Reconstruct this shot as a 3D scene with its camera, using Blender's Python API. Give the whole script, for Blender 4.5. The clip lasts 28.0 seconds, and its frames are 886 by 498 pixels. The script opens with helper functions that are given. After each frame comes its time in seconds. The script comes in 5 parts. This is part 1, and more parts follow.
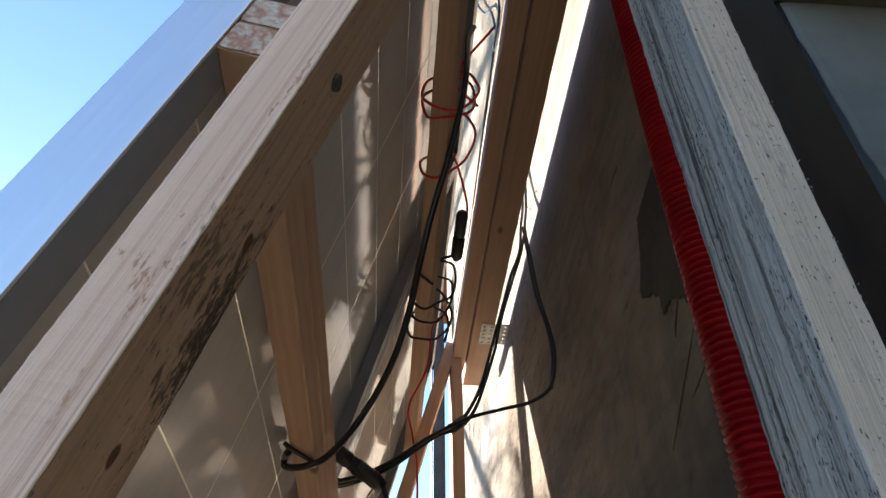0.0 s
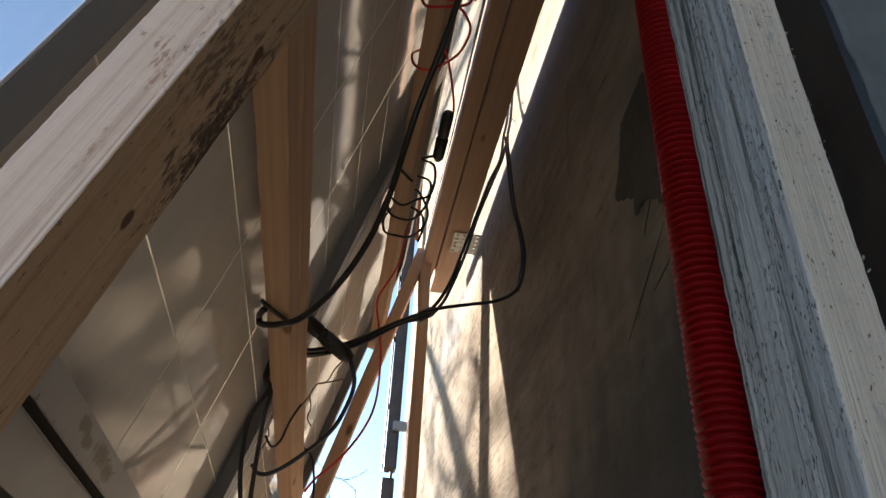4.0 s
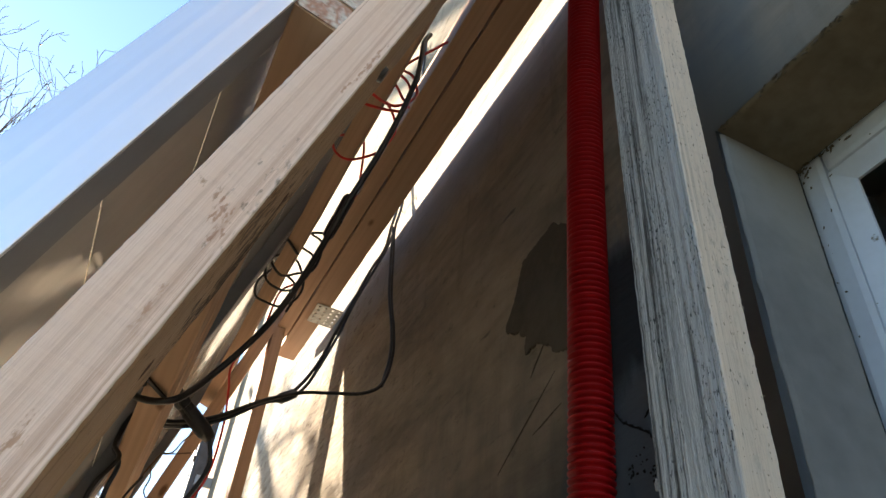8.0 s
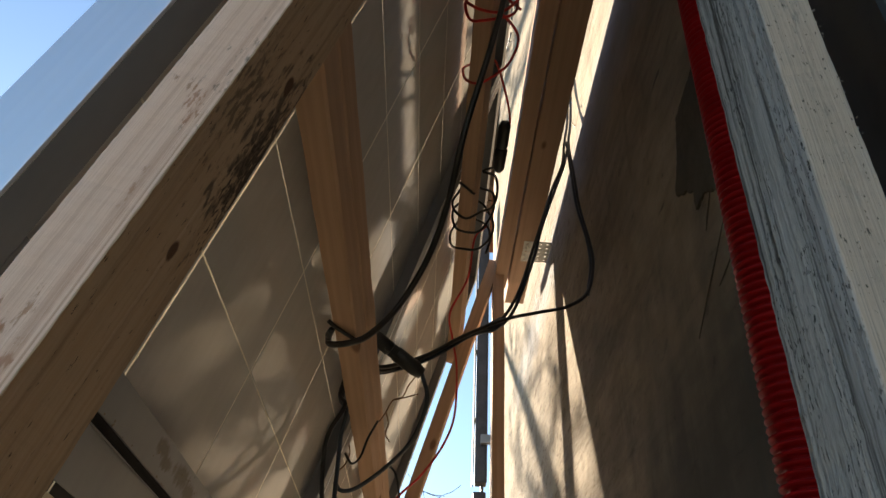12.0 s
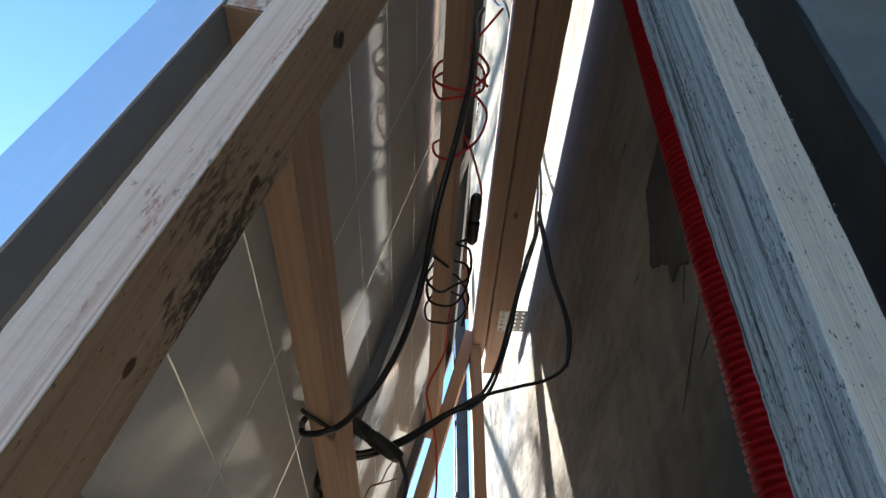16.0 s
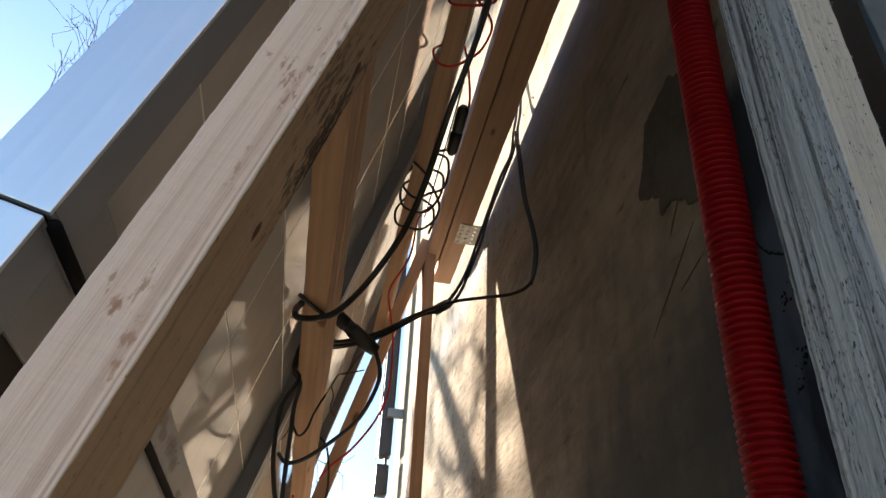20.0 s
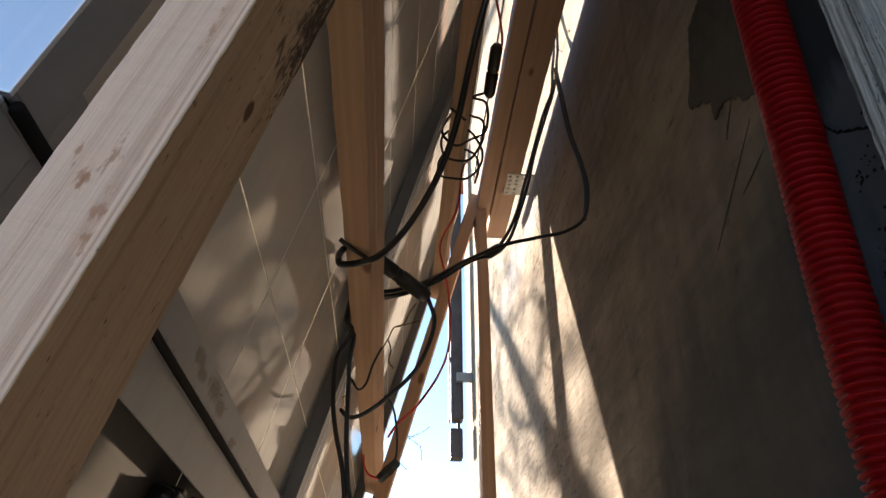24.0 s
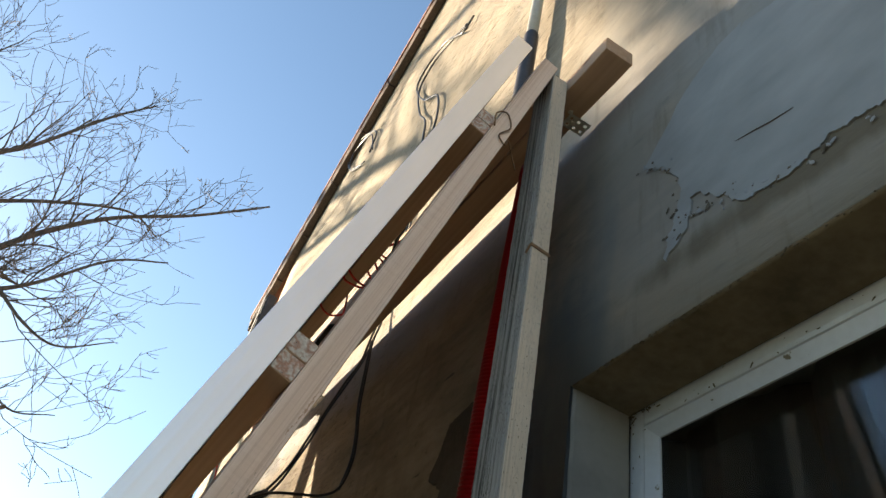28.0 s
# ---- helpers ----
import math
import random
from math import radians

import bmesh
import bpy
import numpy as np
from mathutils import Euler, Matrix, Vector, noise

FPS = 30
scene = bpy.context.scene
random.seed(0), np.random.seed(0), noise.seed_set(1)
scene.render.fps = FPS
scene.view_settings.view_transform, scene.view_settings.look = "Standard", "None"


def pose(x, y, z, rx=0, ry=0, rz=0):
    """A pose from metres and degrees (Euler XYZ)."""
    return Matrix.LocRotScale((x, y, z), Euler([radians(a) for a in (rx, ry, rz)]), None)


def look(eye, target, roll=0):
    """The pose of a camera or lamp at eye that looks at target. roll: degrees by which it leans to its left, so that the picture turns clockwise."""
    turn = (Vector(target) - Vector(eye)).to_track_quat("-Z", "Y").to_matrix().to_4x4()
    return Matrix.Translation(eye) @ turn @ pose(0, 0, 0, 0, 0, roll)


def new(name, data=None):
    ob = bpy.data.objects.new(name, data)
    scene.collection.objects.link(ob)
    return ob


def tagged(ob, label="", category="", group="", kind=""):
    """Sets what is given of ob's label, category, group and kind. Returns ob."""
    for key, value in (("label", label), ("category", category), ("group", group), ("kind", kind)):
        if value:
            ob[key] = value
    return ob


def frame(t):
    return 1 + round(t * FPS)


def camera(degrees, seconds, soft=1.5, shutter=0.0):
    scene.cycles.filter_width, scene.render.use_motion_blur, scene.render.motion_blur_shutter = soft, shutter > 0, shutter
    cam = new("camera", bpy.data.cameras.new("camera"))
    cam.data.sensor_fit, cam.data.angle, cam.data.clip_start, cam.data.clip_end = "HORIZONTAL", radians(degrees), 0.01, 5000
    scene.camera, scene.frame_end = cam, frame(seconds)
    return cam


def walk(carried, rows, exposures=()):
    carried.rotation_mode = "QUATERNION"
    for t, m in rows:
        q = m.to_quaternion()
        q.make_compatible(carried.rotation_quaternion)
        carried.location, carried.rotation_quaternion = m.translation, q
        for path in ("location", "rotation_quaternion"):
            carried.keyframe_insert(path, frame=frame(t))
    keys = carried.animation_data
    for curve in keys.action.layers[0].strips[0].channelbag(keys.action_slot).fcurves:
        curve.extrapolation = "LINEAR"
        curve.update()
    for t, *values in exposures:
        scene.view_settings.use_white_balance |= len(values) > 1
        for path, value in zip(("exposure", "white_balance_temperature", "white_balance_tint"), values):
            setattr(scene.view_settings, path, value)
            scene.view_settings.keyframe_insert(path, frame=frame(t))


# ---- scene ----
cam = camera(61.81, 28.0)
PATH = [
    (0.0, 0.0181, 0.0120, 1.5973, 130.78, 0.42, -4.30),
    (0.5, 0.0241, 0.0110, 1.6070, 131.12, 0.87, -5.80),
    (1.0, 0.0151, 0.0234, 1.5788, 126.80, -1.01, -6.21),
    (1.5, 0.0087, 0.0072, 1.5747, 126.30, -1.18, -6.07),
    (2.0, 0.0102, 0.0086, 1.5643, 124.80, -1.67, -5.61),
    (2.5, 0.0104, 0.0188, 1.5514, 122.76, -2.28, -4.77),
    (3.0, 0.0095, 0.0237, 1.5509, 122.20, -2.25, -5.29),
    (3.5, 0.0115, 0.0131, 1.5509, 123.30, -1.50, -7.14),
    (5.5, -0.0098, 0.0791, 1.5595, 130.00, -8.44, -22.19),
    (6.0, -0.0677, 0.0523, 1.5619, 128.37, -8.21, -27.18),
    (6.5, -0.0752, 0.0335, 1.5645, 126.46, -5.86, -27.33),
    (7.0, -0.0744, 0.0334, 1.5689, 127.29, -4.81, -25.61),
    (7.5, -0.0696, 0.0224, 1.5786, 129.31, -3.98, -26.21),
    (8.0, -0.0708, 0.0042, 1.5805, 130.78, -4.58, -26.91),
    (8.5, -0.0775, -0.0233, 1.5894, 133.57, -4.18, -27.51),
    (9.0, -0.0859, -0.0360, 1.5964, 134.98, -3.62, -28.18),
    (9.5, -0.0730, -0.0310, 1.5958, 134.29, -2.49, -26.66),
    (10.0, -0.0758, -0.0045, 1.5707, 129.48, -4.91, -24.19),
    (10.5, -0.0791, -0.0006, 1.5569, 126.10, -3.46, -21.19),
    (11.0, -0.0353, -0.0108, 1.5765, 128.54, -1.13, -11.04),
    (11.5, 0.0144, 0.0165, 1.5511, 126.25, -2.76, -3.70),
    (12.0, 0.0303, 0.0164, 1.5468, 125.80, -2.63, -1.90),
    (12.5, 0.0179, 0.0309, 1.5032, 121.27, -5.53, 0.07),
    (14.5, 0.0149, 0.0722, 1.5141, 121.23, -2.12, 3.09),
    (15.0, 0.0114, 0.0705, 1.5267, 123.61, -1.20, 0.21),
    (15.5, 0.0196, 0.0521, 1.5558, 127.57, -0.26, -1.67),
    (16.0, 0.0299, 0.0175, 1.5655, 130.86, 0.01, -2.34),
    (16.5, 0.0384, 0.0002, 1.5648, 131.20, -0.40, -1.01),
    (17.0, 0.0483, -0.0135, 1.5607, 130.92, -0.25, 1.20),
    (17.5, 0.0472, -0.0053, 1.5465, 129.45, -0.80, 3.50),
    (18.0, 0.0371, 0.0052, 1.5475, 128.23, -0.70, 3.24),
    (18.5, 0.0366, 0.0141, 1.5367, 127.20, -1.80, 1.93),
    (19.0, 0.0178, 0.0320, 1.5352, 126.34, -0.61, 1.18),
    (19.5, -0.0294, 0.0344, 1.5432, 125.57, -1.05, -5.24),
    (20.0, -0.0385, 0.0118, 1.5475, 124.14, -2.49, -10.78),
    (20.5, -0.0590, -0.0066, 1.5421, 123.11, -4.02, -13.39),
    (21.0, -0.0352, 0.0048, 1.5368, 122.78, -4.64, -13.45),
    (21.5, -0.0166, 0.0395, 1.5235, 121.53, -3.81, -9.24),
    (23.5, -0.0148, 0.0598, 1.5305, 121.14, -0.65, -0.25),
    (24.0, -0.0189, 0.0555, 1.5342, 121.80, -0.09, -3.93),
    (24.5, -0.0404, 0.0404, 1.5485, 123.78, -1.51, -9.17),
    (25.0, -0.0592, -0.0376, 1.5698, 129.16, -4.49, -19.35),
    (25.5, -0.0886, -0.0875, 1.5866, 131.02, -4.26, -20.96),
    (26.0, -0.0855, -0.1148, 1.5956, 132.67, -0.75, -18.81),
    (26.5, -0.0938, -0.1183, 1.6185, 134.34, -0.24, -21.23),
    (27.0, -0.0975, -0.1280, 1.6206, 136.07, 0.43, -22.20),
    (27.5, -0.1044, -0.2290, 1.6121, 133.26, -9.65, -26.14),
    (28.0, -0.1573, -0.3321, 1.5729, 133.19, -10.12, -30.59),
]
EXPOSURES = [(0.0, 2.91, 5600, 9), (1.0, 2.88, 5600, 7), (2.0, 2.85, 5620, 7), (3.0, 2.76, 5800, 9), (3.5, 2.74, 5880, 9), (6.0, 2.73, 5760, 7), (7.0, 2.82, 5600, 5), (8.0, 3.25, 6150, 8), (9.0, 3.4, 6650, 9), (10.0, 3.1, 7510, 9), (11.0, 2.74, 6630, 6), (12.5, 2.38, 6250, 7), (14.5, 2.52, 5650, 9), (15.0, 2.54, 5250, 9), (16.0, 2.83, 4950, 3), (17.0, 3.01, 5700, -1), (19.0, 2.76, 5950, 8), (20.0, 2.81, 6050, 9), (21.0, 2.76, 6020, 9), (23.5, 2.68, 5950, 12), (25.0, 3.03, 5950, 6), (26.0, 3.14, 5750, -3), (27.0, 2.88, 6500, -7), (28.0, 2.48, 6620, 5)]
walk(cam, [(t, pose(*p)) for t, *p in PATH], EXPOSURES)

# ---- light ----
SUN = Vector((-1.0, 1.75, 0.42)).normalized()
sun_el, sun_az = math.asin(SUN.z), math.atan2(SUN.x, SUN.y)
world = bpy.data.worlds.new("sky")
scene.world = world
world.use_nodes = True
wn = world.node_tree.nodes
sky = wn.new("ShaderNodeTexSky")
sky.sky_type, sky.sun_disc = "NISHITA", False
sky.sun_elevation, sky.sun_rotation = sun_el + 0.12, sun_az
sky.air_density, sky.dust_density, sky.ozone_density = 1.0, 0.2, 1.5
world.node_tree.links.new(sky.outputs[0], wn["Background"].inputs[0])
wn["Background"].inputs[1].default_value = 0.05
sun = new("sun", bpy.data.lights.new("sun", "SUN"))
sun.data.energy, sun.data.angle, sun.data.color = 4.6, radians(0.6), (1.0, 0.82, 0.62)
sun.matrix_world = look((-6, 10, 6), Vector((-6, 10, 6)) - SUN)


# ---- materials ----
def mat(name, colour, rough=0.7, metal=0.0, scale=20.0, vary=0.25, stretch=(1, 1, 1), bump=0.2, fine=8.0, spec=0.5, spots=0.0, spot_scale=60.0, spot_colour=(0.03, 0.025, 0.02), random_tint=0.0, relief=0.004):
    """A surface with broad and fine variation of tone, optional dark specks, and relief."""
    m = bpy.data.materials.new(name)
    m.use_nodes = True
    n, link = m.node_tree.nodes, m.node_tree.links.new
    p = n["Principled BSDF"]
    p.inputs["Roughness"].default_value, p.inputs["Metallic"].default_value = rough, metal
    p.inputs["Specular IOR Level"].default_value = spec
    co = n.new("ShaderNodeTexCoord")
    mp = n.new("ShaderNodeMapping")
    mp.inputs["Scale"].default_value = stretch
    link(co.outputs["Object"], mp.inputs["Vector"])
    big, small = n.new("ShaderNodeTexNoise"), n.new("ShaderNodeTexNoise")
    big.inputs["Scale"].default_value, big.inputs["Detail"].default_value = scale, 6
    small.inputs["Scale"].default_value, small.inputs["Detail"].default_value = scale * fine, 5
    link(mp.outputs[0], big.inputs["Vector"]), link(mp.outputs[0], small.inputs["Vector"])
    mix = n.new("ShaderNodeMath")
    mix.operation = "ADD"
    half = n.new("ShaderNodeMath")
    half.operation = "MULTIPLY"
    half.inputs[1].default_value = 0.5
    link(small.outputs[0], half.inputs[0]), link(big.outputs[0], mix.inputs[0]), link(half.outputs[0], mix.inputs[1])
    ramp = n.new("ShaderNodeValToRGB")
    low = tuple(c * (1 - vary) for c in colour)
    high = tuple(min(1, c * (1 + vary)) for c in colour)
    ramp.color_ramp.elements[0].position, ramp.color_ramp.elements[1].position = 0.55, 0.95
    ramp.color_ramp.elements[0].color, ramp.color_ramp.elements[1].color = (*low, 1), (*high, 1)
    link(mix.outputs[0], ramp.inputs[0])
    out = ramp.outputs[0]
    if random_tint:
        info, hsv, mr = n.new("ShaderNodeObjectInfo"), n.new("ShaderNodeHueSaturation"), n.new("ShaderNodeMapRange")
        mr.inputs[3].default_value, mr.inputs[4].default_value = 1 - random_tint, 1 + random_tint
        link(info.outputs["Random"], mr.inputs[0]), link(mr.outputs[0], hsv.inputs["Value"]), link(out, hsv.inputs["Color"])
        out = hsv.outputs[0]
    if spots:
        sp, sr, mx = n.new("ShaderNodeTexNoise"), n.new("ShaderNodeValToRGB"), n.new("ShaderNodeMixRGB")
        sp.inputs["Scale"].default_value, sp.inputs["Detail"].default_value = spot_scale, 3
        link(mp.outputs[0], sp.inputs["Vector"])
        sr.color_ramp.elements[0].position, sr.color_ramp.elements[1].position = 0.72 - spots * 0.2, 0.76 - spots * 0.2
        link(sp.outputs[0], sr.inputs[0]), link(sr.outputs[0], mx.inputs[0]), link(out, mx.inputs[1])
        mx.inputs[2].default_value = (*spot_colour, 1)
        out = mx.outputs[0]
    link(out, p.inputs["Base Color"])
    if bump:
        b = n.new("ShaderNodeBump")
        b.inputs["Strength"].default_value, b.inputs["Distance"].default_value = bump, relief
        link(mix.outputs[0], b.inputs["Height"]), link(b.outputs[0], p.inputs["Normal"])
    return m


def wood(name, colour, late, rough=0.75, ring=55.0, bump=0.35, knots=True, spots=0.0, straight=0.02, soft=1.0):
    """Sawn softwood with the grain along local z: growth lines, fibre, knots and dark specks."""
    m = bpy.data.materials.new(name)
    m.use_nodes = True
    n, link = m.node_tree.nodes, m.node_tree.links.new
    p = n["Principled BSDF"]
    p.inputs["Roughness"].default_value = rough
    p.inputs["Specular IOR Level"].default_value = 0.25
    co, mp = n.new("ShaderNodeTexCoord"), n.new("ShaderNodeMapping")
    info = n.new("ShaderNodeObjectInfo")
    off = n.new("ShaderNodeVectorMath")
    off.operation = "ADD"
    wide = n.new("ShaderNodeMath")
    wide.operation = "MULTIPLY"
    wide.inputs[1].default_value = 7.3
    link(info.outputs["Random"], wide.inputs[0])
    link(co.outputs["Object"], off.inputs[0]), link(wide.outputs[0], off.inputs[1])
    link(off.outputs[0], mp.inputs["Vector"])
    mp.inputs["Scale"].default_value = (1, 1, straight)
    wave = n.new("ShaderNodeTexNoise")
    wave.inputs["Scale"].default_value, wave.inputs["Detail"].default_value, wave.inputs["Distortion"].default_value = ring, 3, 0.4
    link(mp.outputs[0], wave.inputs["Vector"])
    saw = n.new("ShaderNodeMath")
    saw.operation = "PINGPONG"
    saw.inputs[1].default_value = 0.09
    link(wave.outputs[0], saw.inputs[0])
    norm = n.new("ShaderNodeMath")
    norm.operation = "MULTIPLY"
    norm.inputs[1].default_value = 11.0
    link(saw.outputs[0], norm.inputs[0])
    ramp = n.new("ShaderNodeValToRGB")
    ramp.color_ramp.elements[0].position, ramp.color_ramp.elements[1].position = 0.05, 0.9
    ramp.color_ramp.elements[0].color, ramp.color_ramp.elements[1].color = (*late, 1), (*colour, 1)
    link(norm.outputs[0], ramp.inputs[0])
    fib = n.new("ShaderNodeTexNoise")
    fib.inputs["Scale"].default_value, fib.inputs["Detail"].default_value = ring * 7.0, 4
    link(mp.outputs[0], fib.inputs["Vector"])
    fr = n.new("ShaderNodeValToRGB")
    fr.color_ramp.elements[0].position, fr.color_ramp.elements[1].position = 0.3, 0.75
    fr.color_ramp.elements[0].color, fr.color_ramp.elements[1].color = (1 - 0.28 * soft, 1 - 0.3 * soft, 1 - 0.32 * soft, 1), (1 + 0.12 * soft, 1 + 0.12 * soft, 1 + 0.12 * soft, 1)
    link(fib.outputs[0], fr.inputs[0])
    mul = n.new("ShaderNodeMixRGB")
    mul.blend_type = "MULTIPLY"
    mul.inputs[0].default_value = 1.0
    link(ramp.outputs[0], mul.inputs[1]), link(fr.outputs[0], mul.inputs[2])
    out = mul.outputs[0]
    if knots:
        mk = n.new("ShaderNodeMapping")
        mk.inputs["Scale"].default_value = (16, 16, 7)
        link(off.outputs[0], mk.inputs["Vector"])
        vo, kr, mx = n.new("ShaderNodeTexVoronoi"), n.new("ShaderNodeValToRGB"), n.new("ShaderNodeMixRGB")
        vo.inputs["Scale"].default_value = 1.0
        link(mk.outputs[0], vo.inputs["Vector"])
        kr.color_ramp.elements[0].position, kr.color_ramp.elements[1].position = 0.06, 0.12
        kr.color_ramp.elements[0].color, kr.color_ramp.elements[1].color = (1, 1, 1, 1), (0, 0, 0, 1)
        link(vo.outputs["Distance"], kr.inputs[0]), link(kr.outputs[0], mx.inputs[0]), link(out, mx.inputs[1])
        mx.inputs[2].default_value = (late[0] * 0.35, late[1] * 0.28, late[2] * 0.22, 1)
        out = mx.outputs[0]
    if spots:
        sp, sr, mx = n.new("ShaderNodeTexNoise"), n.new("ShaderNodeValToRGB"), n.new("ShaderNodeMixRGB")
        sp.inputs["Scale"].default_value, sp.inputs["Detail"].default_value = 340.0, 5
        ms = n.new("ShaderNodeMapping")
        ms.inputs["Scale"].default_value = (1, 1, 0.45)
        link(off.outputs[0], ms.inputs["Vector"]), link(ms.outputs[0], sp.inputs["Vector"])
        sr.color_ramp.elements[0].position, sr.color_ramp.elements[1].position = 0.74 - spots * 0.2, 0.78 - spots * 0.2
        link(sp.outputs[0], sr.inputs[0]), link(sr.outputs[0], mx.inputs[0]), link(out, mx.inputs[1])
        mx.inputs[2].default_value = (0.035, 0.035, 0.035, 1)
        out = mx.outputs[0]
    link(out, p.inputs["Base Color"])
    b = n.new("ShaderNodeBump")
    b.inputs["Strength"].default_value, b.inputs["Distance"].default_value = bump, 0.0018
    add = n.new("ShaderNodeMath")
    add.operation = "ADD"
    link(norm.outputs[0], add.inputs[0]), link(fib.outputs[0], add.inputs[1])
    link(add.outputs[0], b.inputs["Height"]), link(b.outputs[0], p.inputs["Normal"])
    return m


def glass(name, tint=(1, 1, 1)):
    m = bpy.data.materials.new(name)
    m.use_nodes = True
    p = m.node_tree.nodes["Principled BSDF"]
    p.inputs["Base Color"].default_value = (*tint, 1)
    p.inputs["Roughness"].default_value, p.inputs["Transmission Weight"].default_value, p.inputs["IOR"].default_value = 0.02, 1.0, 1.45
    return m


def blotch(m, centre, size, colour, strength=0.9, grain=120.0, edge=0.5, level=-0.45):
    """A patch of colour with an uneven outline on a material, by local place: an ellipsoid broken up by noise."""
    n, link = m.node_tree.nodes, m.node_tree.links.new
    p = n["Principled BSDF"]
    before = p.inputs["Base Color"].links[0].from_socket
    co, mp = n.new("ShaderNodeTexCoord"), n.new("ShaderNodeMapping")
    mp.vector_type = "TEXTURE"
    mp.inputs["Location"].default_value, mp.inputs["Scale"].default_value = centre, size
    ln, nz, sub, rp, mx = n.new("ShaderNodeVectorMath"), n.new("ShaderNodeTexNoise"), n.new("ShaderNodeMath"), n.new("ShaderNodeMapRange"), n.new("ShaderNodeMixRGB")
    ln.operation, sub.operation = "LENGTH", "SUBTRACT"
    nz.inputs["Scale"].default_value, nz.inputs["Detail"].default_value = grain, 5
    stretch = n.new("ShaderNodeMapping")
    stretch.inputs["Scale"].default_value = (1, 1, 0.35)
    link(co.outputs["Object"], stretch.inputs[0]), link(stretch.outputs[0], nz.inputs["Vector"])
    link(co.outputs["Object"], mp.inputs[0]), link(mp.outputs[0], ln.inputs[0])
    link(nz.outputs[0], sub.inputs[0]), link(ln.outputs["Value"], sub.inputs[1])
    rp.inputs[1].default_value, rp.inputs[2].default_value = level - edge * 0.2, level + edge
    rp.inputs[3].default_value, rp.inputs[4].default_value = 0.0, strength
    link(sub.outputs[0], rp.inputs[0]), link(rp.outputs[0], mx.inputs[0]), link(before, mx.inputs[1])
    mx.inputs[2].default_value = (*colour, 1)
    link(mx.outputs[0], p.inputs["Base Color"])


def streak_tint(m, axis, lo, hi, colour, size=130.0, long=0.03, cut=(0.5, 0.66), strength=0.8, level_grain=False):
    """Streaks along the grain, or a near-even shade tint, on the part of a board between lo and hi of a local axis."""
    n, link = m.node_tree.nodes, m.node_tree.links.new
    p = n["Principled BSDF"]
    before = p.inputs["Base Color"].links[0].from_socket
    co, mp, nz, rp, xyz, mr, mu, mx = [n.new("ShaderNode" + k) for k in ("TexCoord", "Mapping", "TexNoise", "ValToRGB", "SeparateXYZ", "MapRange", "Math", "MixRGB")]
    mp.inputs["Scale"].default_value = (1, long, 1) if level_grain else (1, 1, long)
    nz.inputs["Scale"].default_value, nz.inputs["Detail"].default_value, nz.inputs["Roughness"].default_value = size, 8, 0.68
    rp.color_ramp.elements[0].position, rp.color_ramp.elements[1].position = cut
    mr.inputs[1].default_value, mr.inputs[2].default_value, mr.inputs[3].default_value, mr.inputs[4].default_value = lo, hi, strength, 0.0
    mu.operation = "MULTIPLY"
    link(co.outputs["Object"], mp.inputs[0]), link(mp.outputs[0], nz.inputs["Vector"]), link(nz.outputs[0], rp.inputs[0])
    link(co.outputs["Object"], xyz.inputs[0]), link(xyz.outputs[axis], mr.inputs[0])
    link(rp.outputs[0], mu.inputs[0]), link(mr.outputs[0], mu.inputs[1]), link(mu.outputs[0], mx.inputs[0])
    link(before, mx.inputs[1]), link(mx.outputs[0], p.inputs["Base Color"])
    mx.inputs[2].default_value = (*colour, 1)


def fibres(n, link, vector, scale, long, detail=4, rough=0.55, warp=0.0):
    """Noise drawn out along the grain, local z."""
    mp, nz = n.new("ShaderNodeMapping"), n.new("ShaderNodeTexNoise")
    mp.inputs["Scale"].default_value = (1, 1, long)
    nz.inputs["Scale"].default_value, nz.inputs["Detail"].default_value, nz.inputs["Roughness"].default_value = scale, detail, rough
    nz.inputs["Distortion"].default_value = warp
    link(vector, mp.inputs[0]), link(mp.outputs[0], nz.inputs["Vector"])
    return nz.outputs[0]


def between(n, link, value, a, b, lo=0.0, hi=1.0):
    """Maps value from a..b to lo..hi, held at the ends."""
    mr = n.new("ShaderNodeMapRange")
    for k, q in enumerate((a, b, lo, hi)):
        mr.inputs[k + 1].default_value = q
    link(value, mr.inputs[0])
    return mr.outputs[0]


def times(n, link, a, b, how="MULTIPLY"):
    """Two values joined by a sum or a product; b may be a number."""
    m = n.new("ShaderNodeMath")
    m.operation = how
    link(a, m.inputs[0])
    if isinstance(b, float):
        m.inputs[1].default_value = b
    else:
        link(b, m.inputs[1])
    return m.outputs[0]


def over(n, link, below, colour, share):
    """Lays a colour over another by a share."""
    mx = n.new("ShaderNodeMixRGB")
    link(share, mx.inputs[0])
    if isinstance(below, tuple):
        mx.inputs[1].default_value = (*below, 1)
    else:
        link(below, mx.inputs[1])
    mx.inputs[2].default_value = (*colour, 1)
    return mx.outputs[0]


def bare(name, rough):
    """An empty material: its nodes, the link call, the shader and the object's own coordinates, whole and split."""
    m = bpy.data.materials.new(name)
    m.use_nodes = True
    n, link = m.node_tree.nodes, m.node_tree.links.new
    p = n["Principled BSDF"]
    p.inputs["Roughness"].default_value, p.inputs["Specular IOR Level"].default_value = rough, 0.22
    co, xyz = n.new("ShaderNodeTexCoord"), n.new("ShaderNodeSeparateXYZ")
    link(co.outputs["Object"], xyz.inputs[0])
    return m, n, link, p, co.outputs["Object"], xyz.outputs


